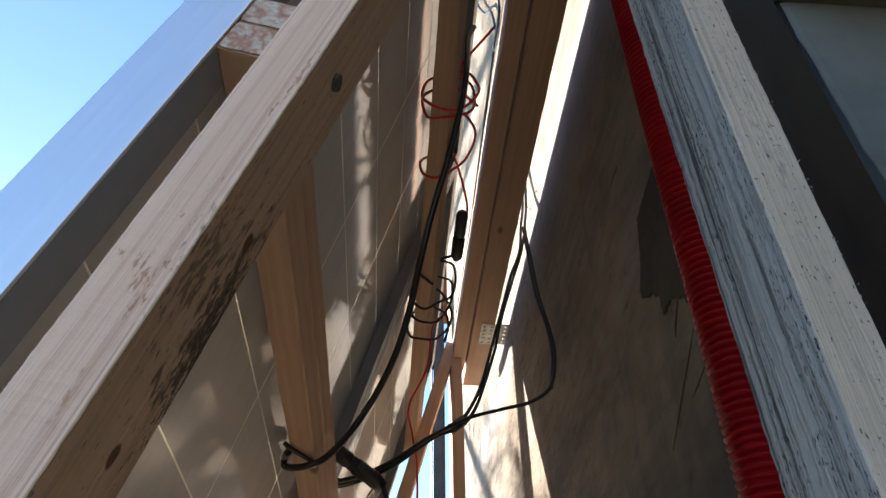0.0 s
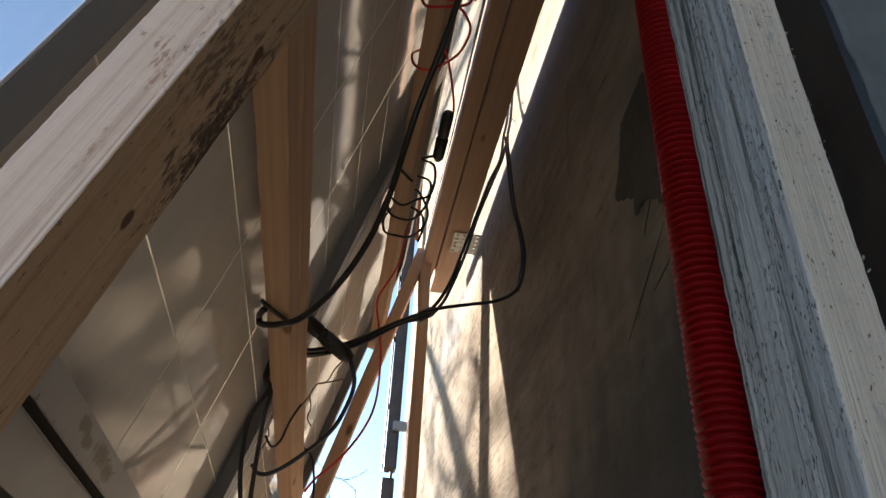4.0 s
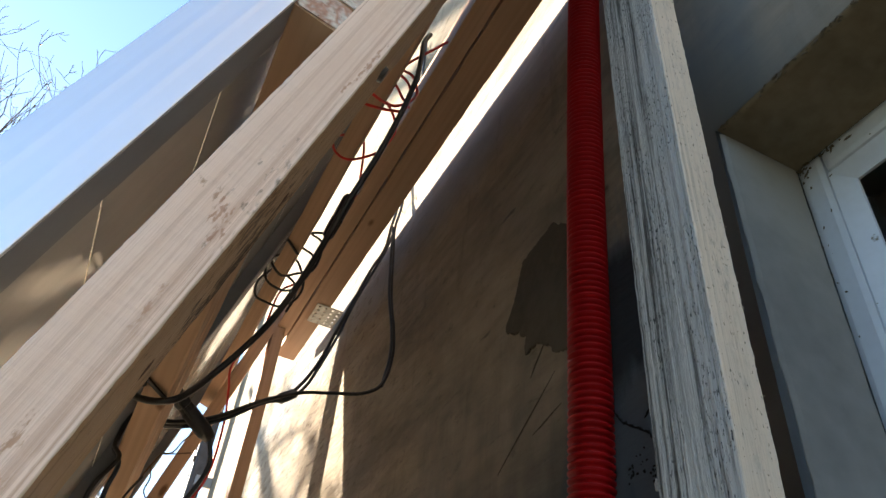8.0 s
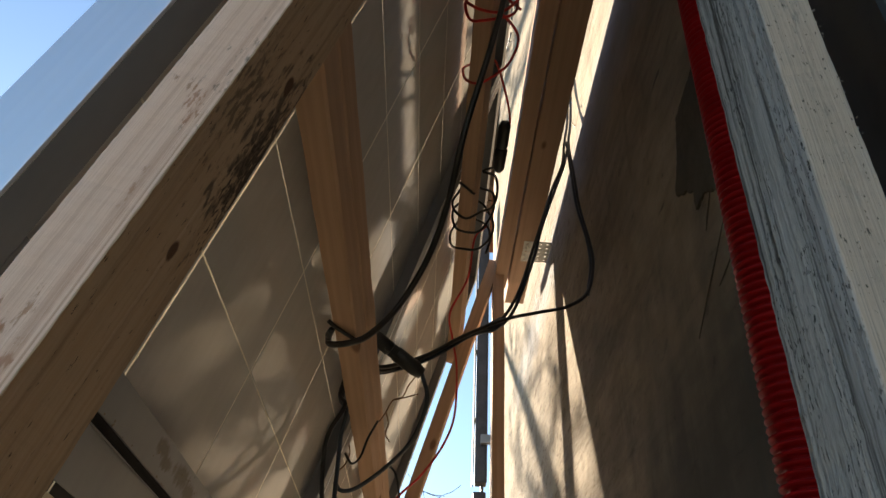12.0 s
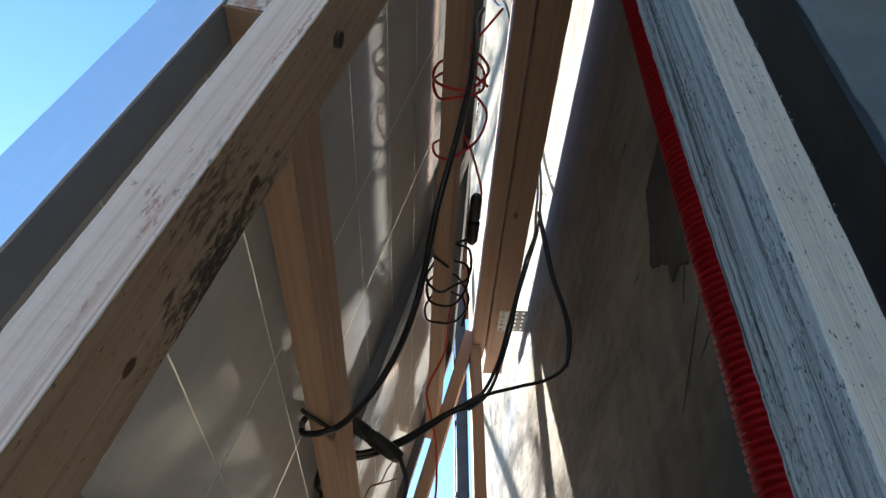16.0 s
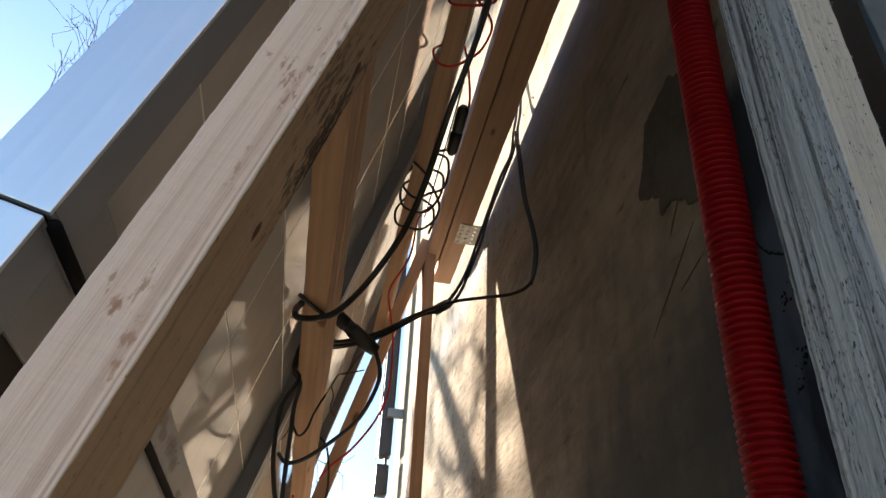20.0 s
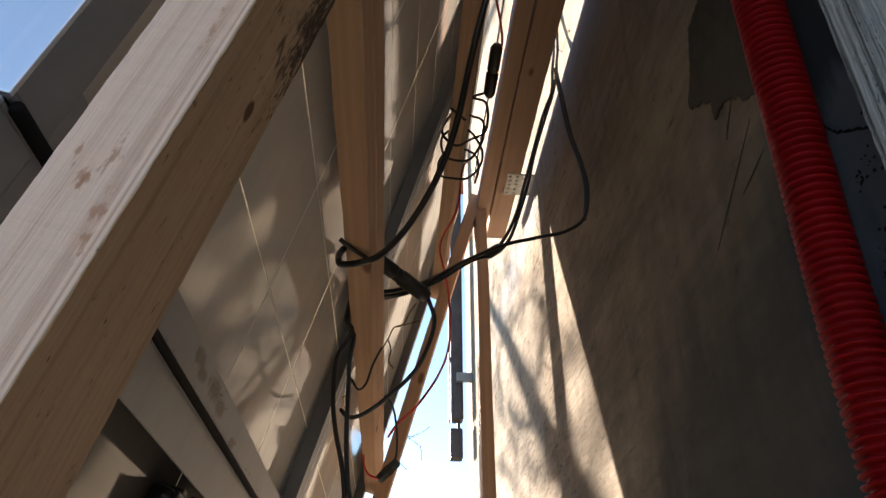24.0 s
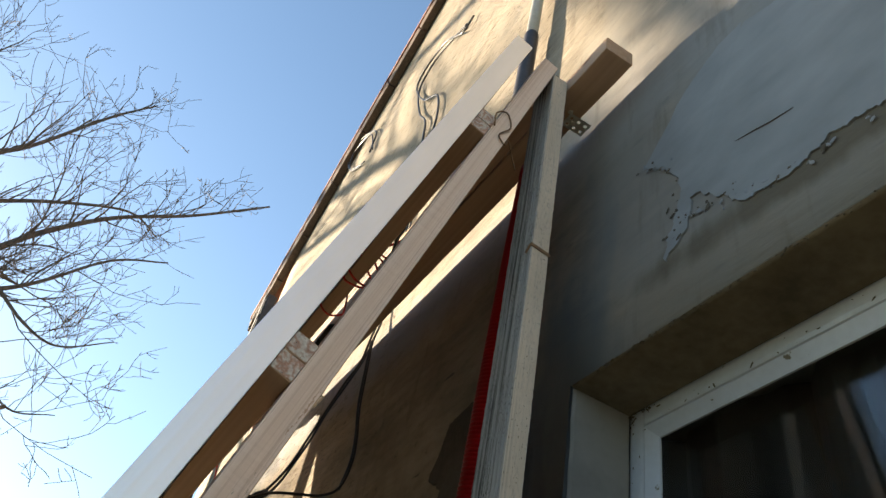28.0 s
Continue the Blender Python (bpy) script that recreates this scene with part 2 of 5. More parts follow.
def relief(n, link, p, height, depth, strength=0.8):
    b = n.new("ShaderNodeBump")
    b.inputs["Strength"].default_value, b.inputs["Distance"].default_value = strength, depth
    if p.inputs["Normal"].links:
        link(p.inputs["Normal"].links[0].from_socket, b.inputs["Normal"])
    link(height, b.inputs["Height"]), link(b.outputs[0], p.inputs["Normal"])


def sawn_pine(name):
    """Pale planed pine: straight fine growth lines, close together towards the edges and wide in the middle."""
    m, n, link, p, v, xyz = bare(name, 0.72)
    broad, lines, hair = fibres(n, link, v, 55.0, 0.012), fibres(n, link, v, 430.0, 0.0022, 3), fibres(n, link, v, 1500.0, 0.02, 2)
    c = over(n, link, (0.80, 0.63, 0.53), (0.72, 0.54, 0.435), between(n, link, broad, 0.38, 0.62))
    dense = between(n, link, times(n, link, times(n, link, xyz[0], -0.012, "ADD"), times(n, link, xyz[0], -0.012, "ADD")), 0.0, 0.00012, 0.35, 1.0)
    c = over(n, link, c, (0.55, 0.375, 0.28), times(n, link, between(n, link, lines, 0.50, 0.60), dense))
    c = over(n, link, c, (0.86, 0.71, 0.61), between(n, link, hair, 0.55, 0.75, 0.0, 0.5))
    link(c, p.inputs["Base Color"])
    relief(n, link, p, times(n, link, lines, hair, "ADD"), 0.0012, 0.35)
    return m


def sawn_post(name):
    """Rough-sawn grey post: one face torn into deep dark grooves, the other smoother, tan, with black specks."""
    m, n, link, p, v, xyz = bare(name, 0.82)
    torn, plain = between(n, link, xyz[0], 0.0007, 0.0016, 1.0, 0.0), between(n, link, xyz[1], 0.0007, 0.0016, 1.0, 0.0)
    wide, fine, fleck = fibres(n, link, v, 230.0, 0.012, 3, 0.55, 0.45), fibres(n, link, v, 800.0, 0.02, 4, 0.6), fibres(n, link, v, 760.0, 0.30, 4, 0.6)
    patch = fibres(n, link, v, 16.0, 0.35, 4)
    depth = times(n, link, times(n, link, wide, 0.6), times(n, link, fine, 0.4), "ADD")
    rough_face = n.new("ShaderNodeValToRGB")
    stops = rough_face.color_ramp.elements
    stops[0].position, stops[0].color = 0.40, (0.085, 0.078, 0.070, 1)
    stops[1].position, stops[1].color = 0.60, (0.545, 0.52, 0.49, 1)
    mid = stops.new(0.475)
    mid.color = (0.32, 0.308, 0.292, 1)
    link(depth, rough_face.inputs[0])
    a = over(n, link, rough_face.outputs[0], (0.55, 0.525, 0.495), between(n, link, patch, 0.52, 0.72, 0.0, 0.55))
    worn = between(n, link, times(n, link, xyz[1], times(n, link, fibres(n, link, v, 30.0, 0.12, 2), 0.012), "ADD"), 0.015, 0.025, 0.8, 0.0)
    a = over(n, link, a, (0.43, 0.41, 0.40), times(n, link, worn, between(n, link, fine, 0.38, 0.6, 0.45, 1.0)))
    a = over(n, link, a, (0.03, 0.03, 0.03), times(n, link, between(n, link, fleck, 0.57, 0.615, 0.0, 0.95), between(n, link, fibres(n, link, v, 60.0, 0.25, 3), 0.42, 0.56)))
    saw = fibres(n, link, v, 900.0, 0.005, 2)
    b = over(n, link, (0.64, 0.535, 0.435), (0.52, 0.435, 0.35), between(n, link, patch, 0.35, 0.65))
    b = over(n, link, b, (0.36, 0.32, 0.275), times(n, link, between(n, link, saw, 0.5, 0.62, 0.0, 0.7), between(n, link, xyz[0], 0.004, 0.016, 1.0, 0.15)))
    band = times(n, link, between(n, link, xyz[0], 0.007, 0.013), between(n, link, xyz[0], 0.015, 0.022, 1.0, 0.1))
    b = over(n, link, b, (0.22, 0.21, 0.195), times(n, link, between(n, link, fibres(n, link, v, 330.0, 0.22, 6, 0.7), 0.50, 0.62, 0.0, 0.85), times(n, link, band, between(n, link, fibres(n, link, v, 9.0, 1.0, 2), 0.35, 0.6))))
    b = over(n, link, b, (0.04, 0.035, 0.03), between(n, link, fibres(n, link, v, 560.0, 0.45, 4), 0.63, 0.67, 0.0, 0.85))
    mx = n.new("ShaderNodeMixRGB")
    link(times(n, link, plain, times(n, link, torn, -1.0), "ADD"), mx.inputs[0])
    link(a, mx.inputs[1]), link(b, mx.inputs[2]), link(mx.outputs[0], p.inputs["Base Color"])
    relief(n, link, p, times(n, link, times(n, link, depth, times(n, link, times(n, link, plain, -0.8), 1.0, "ADD")), times(n, link, saw, 0.08), "ADD"), 0.0045, 1.0)
    return m


PINE = sawn_pine("pine")
for x, z, size, c in ((0.017, 1.815, (0.0035, 0.004, 0.008), (0.40, 0.17, 0.10)), (0.020, 1.806, (0.002, 0.004, 0.006), (0.36, 0.15, 0.09)), (0.011, 1.822, (0.0016, 0.004, 0.004), (0.30, 0.16, 0.10)), (0.004, 1.824, (0.0018, 0.004, 0.003), (0.33, 0.19, 0.12)), (0.014, 1.819, (0.0012, 0.004, 0.006), (0.34, 0.15, 0.09)),
                     (0.015, 1.716, (0.0022, 0.004, 0.009), (0.42, 0.22, 0.12)), (0.012, 1.706, (0.0016, 0.004, 0.006), (0.38, 0.18, 0.10)), (0.0215, 1.69, (0.0016, 0.004, 0.006), (0.44, 0.24, 0.15)), (0.023, 1.94, (0.0016, 0.005, 0.020), (0.42, 0.18, 0.11)), (0.0215, 1.915, (0.0012, 0.004, 0.008), (0.42, 0.2, 0.12)), (0.004, 1.66, (0.0014, 0.004, 0.003), (0.42, 0.24, 0.15)), (0.019, 1.77, (0.0012, 0.004, 0.012), (0.48, 0.27, 0.18)),
                     (0.006, 1.714, (0.0020, 0.004, 0.005), (0.40, 0.2, 0.12)), (0.011, 1.708, (0.0020, 0.004, 0.007), (0.42, 0.2, 0.12)), (0.020, 1.700, (0.0024, 0.004, 0.007), (0.44, 0.22, 0.14))):
    blotch(PINE, (x, 0.0, z), tuple(q * 4.5 for q in size), tuple(0.5 * q + 0.5 * r for q, r in zip(c, (0.38, 0.22, 0.13))), 0.75, 650.0, 0.12, 0.36)
# inner face: shade painted in as a brown tint, then real streaks and pits
streak_tint(PINE, 0, 0.0257, 0.0252, (0.42, 0.302, 0.192), 120.0, 0.012, (0.15, 0.45), 0.88)
streak_tint(PINE, 0, 0.0257, 0.0252, (0.16, 0.105, 0.068), 240.0, 0.02, (0.50, 0.72), 0.65)
streak_tint(PINE, 0, 0.0257, 0.0252, (0.045, 0.030, 0.022), 420.0, 0.28, (0.615, 0.66), 0.9)
streak_tint(PINE, 0, 0.0257, 0.0252, (0.42, 0.31, 0.20), 300.0, 0.18, (0.60, 0.70), 0.6)
blotch(PINE, (0.026, 0.043, 1.835), (0.075, 0.100, 0.26), (0.075, 0.055, 0.042), 0.85, 230.0, 0.10, 0.36)
blotch(PINE, (0.026, 0.048, 1.825), (0.07, 0.070, 0.21), (0.045, 0.033, 0.026), 0.9, 620.0, 0.08, 0.36)
blotch(PINE, (0.026, 0.012, 1.835), (0.06, 0.075, 0.20), (0.12, 0.09, 0.065), 0.75, 380.0, 0.10, 0.40)
for y, z in ((0.0315, 1.7676), (0.0355, 1.868)):
    blotch(PINE, (0.026, y, z), (0.006, 0.0040, 0.007), (0.10, 0.05, 0.03), 1.0, 60.0, 0.2)
PINE_WARM = wood("pine_warm", (0.475, 0.32, 0.220), (0.44, 0.290, 0.195), ring=30.0, bump=0.05, straight=0.012, soft=0.42)
PINE_PAINTED = wood("pine_whitewashed", (0.64, 0.59, 0.54), (0.46, 0.27, 0.20), spots=0.36)
GREY_WOOD = sawn_post("weathered_wood")
WALL = 0.275
PLASTER = mat("cement_plaster", (0.286, 0.237, 0.181), 0.92, scale=7.0, vary=0.3, stretch=(1, 0.3, 1.0), bump=0.35, relief=0.005, fine=8, spec=0.08, spots=0.06, spot_scale=30, spot_colour=(0.10, 0.09, 0.076))
streak_tint(PLASTER, 0, 10.0, 11.0, (0.148, 0.120, 0.092), 8.0, 0.7, (0.46, 0.70), 0.5)
streak_tint(PLASTER, 0, 10.0, 11.0, (0.07, 0.063, 0.053), 26.0, 0.3, (0.60, 0.72), 0.4, True)
streak_tint(PLASTER, 0, 10.0, 11.0, (0.06, 0.047, 0.034), 90.0, 0.22, (0.60, 0.69), 0.4, True)
streak_tint(PLASTER, 0, 10.0, 11.0, (0.215, 0.195, 0.165), 16.0, 0.35, (0.54, 0.74), 0.5, True)
streak_tint(PLASTER, 0, 10.0, 11.0, (0.055, 0.05, 0.043), 24.0, 1.3, (0.60, 0.70), 0.5)
blotch(PLASTER, (WALL, -0.30, 2.46), (0.4, 0.78, 0.60), (0.200, 0.203, 0.208), 0.85, 7.0, 0.6)
blotch(PLASTER, (WALL, 2.0, 3.9), (0.4, 2.6, 1.9), (0.33, 0.29, 0.235), 0.8, 7.0, 0.7)
blotch(PLASTER, (WALL, 0.14, 1.98), (0.3, 0.24, 0.55), (0.215, 0.203, 0.192), 0.75, 9.0, 0.6)
blotch(PLASTER, (WALL, -0.75, 2.075), (0.3, 1.25, 0.066), (0.225, 0.227, 0.232), 0.85, 14.0, 0.5)
blotch(PLASTER, (WALL, -0.25, 2.148), (0.3, 0.50, 0.030), (0.115, 0.102, 0.082), 0.85, 30.0, 0.4)
# paler blue-grey band along the wall at the height of the top rail
blotch(PLASTER, (WALL, 1.05, 2.49), (0.3, 1.3, 0.095), (0.29, 0.29, 0.30), 0.8, 12.0, 0.6)
_n, _l = PLASTER.node_tree.nodes, PLASTER.node_tree.links.new
_c, _m = _n.new("ShaderNodeTexCoord"), _n.new("ShaderNodeMapping")
_m.inputs["Scale"].default_value = (1, 0.24, 1)
_l(_c.outputs["Object"], _m.inputs[0])
_s = _n.new("ShaderNodeSeparateXYZ")
_l(_c.outputs["Object"], _s.inputs[0])
upper = times(_n, _l, between(_n, _l, _s.outputs[2], 2.5, 2.75), between(_n, _l, _s.outputs[1], 0.2, 0.55))
coarse = times(_n, _l, between(_n, _l, _s.outputs[1], 0.75, 1.35, 0.07, 1.0), upper, "MAXIMUM")
flakes = fibres(_n, _l, _m.outputs[0], 42.0, 1.0, 6, 0.65)
relief(_n, _l, _n["Principled BSDF"], times(_n, _l, flakes, coarse), 0.018, 1.0)
specks = fibres(_n, _l, _m.outputs[0], 130.0, 1.0, 3, 0.6)
_l(over(_n, _l, _n["Principled BSDF"].inputs["Base Color"].links[0].from_socket, (0.075, 0.058, 0.042), times(_n, _l, between(_n, _l, specks, 0.61, 0.67, 0.0, 0.6), coarse)), _n["Principled BSDF"].inputs["Base Color"])
# painted dark strokes in place of shadows that the bumped flakes can't cast
flake_shadows = fibres(_n, _l, _m.outputs[0], 48.0, 1.0, 4, 0.6, 0.3)
_l(over(_n, _l, _n["Principled BSDF"].inputs["Base Color"].links[0].from_socket, (0.10, 0.076, 0.055), times(_n, _l, between(_n, _l, flake_shadows, 0.59, 0.65, 0.0, 0.5), coarse)), _n["Principled BSDF"].inputs["Base Color"])
drips = fibres(_n, _l, _c.outputs["Object"], 30.0, 0.16, 5, 0.6)
_l(over(_n, _l, _n["Principled BSDF"].inputs["Base Color"].links[0].from_socket, (0.105, 0.083, 0.062), between(_n, _l, drips, 0.57, 0.74, 0.0, 0.4)), _n["Principled BSDF"].inputs["Base Color"])
blotch(PLASTER, (WALL, 0.275, 1.88), (0.3, 0.11, 0.52), (0.120, 0.142, 0.165), 0.85, 16.0, 0.4)
# wide darkening low on the wall: shade put into the plaster's colour
blotch(PLASTER, (WALL, 0.62, 1.60), (0.3, 0.40, 0.44), (0.072, 0.070, 0.068), 0.8, 16.0, 0.5)
# blue-grey stain behind the post, deepened with painted shade
blotch(PLASTER, (WALL, 0.40, 1.68), (0.3, 0.15, 0.40), (0.042, 0.058, 0.082), 0.9, 22.0, 0.35)
blotch(PLASTER, (WALL, 0.37, 1.86), (0.3, 0.10, 0.34), (0.100, 0.118, 0.142), 0.7, 34.0, 0.16, -0.25)
blotch(PLASTER, (WALL, 0.405, 1.970), (0.3, 0.075, 0.085), (0.024, 0.028, 0.036), 0.9, 40.0, 0.3)
blotch(PLASTER, (WALL, 0.380, 1.735), (0.3, 0.055, 0.070), (0.024, 0.028, 0.036), 0.9, 60.0, 0.25)
PLASTER_DARK = mat("damp_plaster", (0.095, 0.080, 0.062), 0.95, scale=9, vary=0.25, bump=0.5, fine=10, spec=0.2)
PLASTER_LIGHT = mat("skim_plaster", (0.238, 0.246, 0.260), 0.9, scale=7, vary=0.14, stretch=(1, 0.5, 1), bump=0.22, fine=4, spec=0.2)
PIT = mat("deep_pit", (0.012, 0.012, 0.013), 0.95, scale=60, vary=0.2, bump=0.1, spec=0.05)
CHIP = mat("pale_chip", (0.50, 0.49, 0.46), 0.9, scale=60, vary=0.2, bump=0.3)
# soffit under the lintel: its shade is mixed into a darker brown
SOFFIT_SHADED = mat("shaded_soffit_cement", (0.135, 0.112, 0.080), 0.95, scale=9, vary=0.3, bump=0.5, fine=9, spec=0.15)
REVEAL_PLASTER = mat("reveal_plaster", (0.190, 0.186, 0.182), 0.9, scale=5, vary=0.2, bump=0.3, fine=10, spec=0.2)
ALU = mat("anodised_aluminium", (0.80, 0.83, 0.88), 0.42, metal=0.85, scale=14, vary=0.03, stretch=(1, 1, 0.3), bump=0.01, fine=5)
# inward-facing aluminium darkened well below ALU: shade carried by the colour
ALU_DIM = mat("dimmed_aluminium", (0.265, 0.275, 0.292), 0.5, metal=0.3, scale=16, vary=0.08, stretch=(1, 1, 0.4), bump=0.02, fine=6)
ALU_DIM_SOILED = mat("soiled_dimmed_aluminium", (0.265, 0.275, 0.292), 0.5, metal=0.3, scale=16, vary=0.08, stretch=(1, 1, 0.4), bump=0.02, fine=6)
for y, z, size, grain in ((0.222, 0.0175, (0.02, 0.016, 0.007), 300.0), (0.236, 0.0125, (0.02, 0.016, 0.006), 420.0), (0.268, 0.0150, (0.02, 0.024, 0.009), 260.0), (0.290, 0.0120, (0.02, 0.018, 0.008), 380.0), (0.345, 0.0065, (0.02, 0.012, 0.005), 340.0)):
    blotch(ALU_DIM_SOILED, (-0.001, y, z), size, (0.115, 0.090, 0.066), 0.8, grain, 0.30, -0.22)
SEAL_RUBBER = mat("seal_rubber", (0.007, 0.007, 0.008), 0.8, scale=90, vary=0.3, bump=0.1, spec=0.12)
# lower panels' back sheet: darker copy of the upper, its shade put into the colour
SHEET_SHADED = mat("shaded_back_sheet", (0.135, 0.132, 0.128), 0.08, scale=8, vary=0.08, bump=0.02, fine=3, spec=0.42)
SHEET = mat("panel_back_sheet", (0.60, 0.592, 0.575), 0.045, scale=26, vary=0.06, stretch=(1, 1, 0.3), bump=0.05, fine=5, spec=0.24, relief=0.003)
CELL_GAP = mat("cell_gap", (0.85, 0.80, 0.68), 0.35, scale=40, vary=0.05, bump=0.0)
_n, _l = CELL_GAP.node_tree.nodes, CELL_GAP.node_tree.links.new
_t, _x = _n.new("ShaderNodeBsdfTranslucent"), _n.new("ShaderNodeMixShader")
_t.inputs[0].default_value, _x.inputs[0].default_value = (0.92, 0.86, 0.74, 1), 0.75
_l(_n["Principled BSDF"].outputs[0], _x.inputs[1]), _l(_t.outputs[0], _x.inputs[2]), _l(_x.outputs[0], _n["Material Output"].inputs[0])
CELL = mat("cell_front", (0.012, 0.015, 0.04), 0.08, scale=9, vary=0.2, bump=0.0)
DIRT = mat("brown_dirt", (0.20, 0.165, 0.125), 0.95, scale=200, vary=0.4, bump=0.2)
LID = mat("dark_grey_lid", (0.020, 0.023, 0.026), 0.42, scale=60, vary=0.2, bump=0.05)
BLACK = mat("black_plastic", (0.018, 0.018, 0.019), 0.45, scale=60, vary=0.3, bump=0.1)
RUBBER = mat("cable_sheath", (0.016, 0.016, 0.017), 0.38, scale=70, vary=0.3, bump=0.06)
BLUE_RUBBER = mat("blue_black_sheath", (0.02, 0.03, 0.045), 0.4, scale=70, vary=0.3, bump=0.06)
RED_WIRE = mat("red_wire", (0.60, 0.030, 0.025), 0.4, scale=70, vary=0.2, bump=0.05)
RED_PIPE = mat("red_conduit", (0.285, 0.005, 0.008), 0.5, scale=25, vary=0.12, bump=0.03, spec=0.12)
STEEL = mat("galvanised_steel", (0.50, 0.48, 0.43), 0.5, metal=0.35, scale=90, vary=0.2, bump=0.08)
DARK_METAL = mat("dark_sheet_metal", (0.055, 0.05, 0.055), 0.5, metal=0.2, scale=20, vary=0.25, bump=0.08)
PVC = mat("white_pvc", (0.49, 0.53, 0.61), 0.35, scale=18, vary=0.05, bump=0.05, spots=0.12, spot_scale=70, spot_colour=(0.12, 0.1, 0.07))
GLASS = glass("window_glass", (0.92, 0.95, 0.94))
ROOM = mat("room_plaster", (0.16, 0.14, 0.115), 0.9, scale=4, vary=0.2, bump=0.2)
CURTAIN = mat("curtain_cloth", (0.018, 0.016, 0.013), 0.9, scale=12, vary=0.25, stretch=(1, 4, 0.3), bump=0.3)
BARK = mat("bark", (0.10, 0.078, 0.06), 0.9, scale=30, vary=0.4, stretch=(1, 1, 0.3), bump=0.6)
TWIG = mat("dry_tendril", (0.16, 0.09, 0.045), 0.8, scale=80, vary=0.3, bump=0.2)
SOIL = mat("ground_grass", (0.06, 0.062, 0.035), 0.95, scale=1.2, vary=0.4, bump=0.8, fine=20)
TEAL = mat("teal_sheet_roof", (0.035, 0.15, 0.17), 0.45, scale=3, vary=0.15, bump=0.1)
EAVE_WOOD = wood("verge_board", (0.170, 0.120, 0.090), (0.105, 0.072, 0.055), knots=False)
TILE = mat("roof_tile", (0.26, 0.11, 0.07), 0.85, scale=9, vary=0.3, bump=0.3, random_tint=0.15)
PIPE_GREY = mat("grey_pipe", (0.52, 0.50, 0.46), 0.5, scale=18, vary=0.12, bump=0.06)


# ---- building blocks ----
def thing(name, label, category, group="", kind="", at=(0, 0, 0)):
    ob = tagged(new(name), label, category, group, kind)
    ob.location = at
    return ob


def part(name, bm, material, parent=None, label="", m=None, smooth=False):
    me = bpy.data.meshes.new(name)
    bm.normal_update()
    bm.to_mesh(me)
    bm.free()
    me.materials.append(material)
    if smooth:
        for f in me.polygons:
            f.use_smooth = True
    ob = new(name, me)
    ob.parent = parent
    if m is not None:
        ob.matrix_basis = Matrix.Translation(-parent.location) @ m if parent is not None and parent.parent is None else m
    elif parent is not None and parent.parent is None and parent.type == "EMPTY":
        ob.matrix_basis = Matrix.Translation(-parent.location)
    if label:
        ob["label"] = label
    return ob


def box(lo, hi, bevel=0.0, bm=None):
    bm = bm or bmesh.new()
    v = [bm.verts.new((x, y, z)) for x in (lo[0], hi[0]) for y in (lo[1], hi[1]) for z in (lo[2], hi[2])]
    fs = [bm.faces.new([v[i] for i in q]) for q in ((0, 1, 3, 2), (4, 6, 7, 5), (0, 4, 5, 1), (2, 3, 7, 6), (0, 2, 6, 4), (1, 5, 7, 3))]
    if bevel:
        bmesh.ops.bevel(bm, geom=list({e for f in fs for e in f.edges}), offset=bevel, segments=2, affect="EDGES", profile=0.6)
    return bm


def board(w, d, length, bevel=0.0012, cuts=24, rough=0.0006, seed=0):
    """A sawn board with its length along local z from 0, its corner at the origin, arrises slightly worn and uneven."""
    bm = bmesh.new()
    rng = random.Random(seed)
    n = max(2, cuts)
    rings = []
    b = bevel
    prof = [(b, 0), (w - b, 0), (w, b), (w, d - b), (w - b, d), (b, d), (0, d - b), (0, b)]
    for i in range(n + 1):
        z = length * i / n
        rings.append([bm.verts.new((x + rng.uniform(-rough, rough), y + rng.uniform(-rough, rough), z)) for x, y in prof])
    for a, c in zip(rings, rings[1:]):
        for i in range(8):
            j = (i + 1) % 8
            bm.faces.new((a[i], a[j], c[j], c[i]))
    bm.faces.new(rings[0][::-1]), bm.faces.new(rings[-1])
    return bm


def smooth_path(points, steps=8):
    """A Catmull-Rom path through the points."""
    p = [Vector(q) for q in points]
    p = [2 * p[0] - p[1]] + p + [2 * p[-1] - p[-2]]
    out = []
    for a, b, c, d in zip(p, p[1:], p[2:], p[3:]):
        for i in range(steps):
            t = i / steps
            out.append(0.5 * ((2 * b) + (c - a) * t + (2 * a - 5 * b + 4 * c - d) * t * t + (3 * b - a - 3 * c + d) * t ** 3))
    return out + [p[-2]]


def tube(path, radius, sides=8, bm=None, taper=None, caps=True):
    """A tube along the path; radius may be a function of the index."""
    bm = bm or bmesh.new()
    up = Vector((0.3, 0.2, 0.93)).normalized()
    rings = []
    n = len(path)
    for i, p in enumerate(path):
        t = (path[min(i + 1, n - 1)] - path[max(i - 1, 0)]).normalized()
        side = up - t * up.dot(t)
        if side.length < 1e-4:
            side = t.orthogonal()
        side.normalize()
        up = side
        other = t.cross(side)
        r = radius(i) if callable(radius) else radius
        rings.append([bm.verts.new(p + (side * math.cos(2 * math.pi * k / sides) + other * math.sin(2 * math.pi * k / sides)) * r) for k in range(sides)])
    for a, c in zip(rings, rings[1:]):
        for i in range(sides):
            j = (i + 1) % sides
            bm.faces.new((a[i], a[j], c[j], c[i]))
    if caps:
        bm.faces.new(rings[0][::-1]), bm.faces.new(rings[-1])
    return bm


LEAN_A = radians(15.6)
UP = Vector((math.sin(LEAN_A), 0, math.cos(LEAN_A)))
INN = Vector((math.cos(LEAN_A), 0, -math.sin(LEAN_A)))
ORIGIN = Vector((-0.041, 0, 2.0))


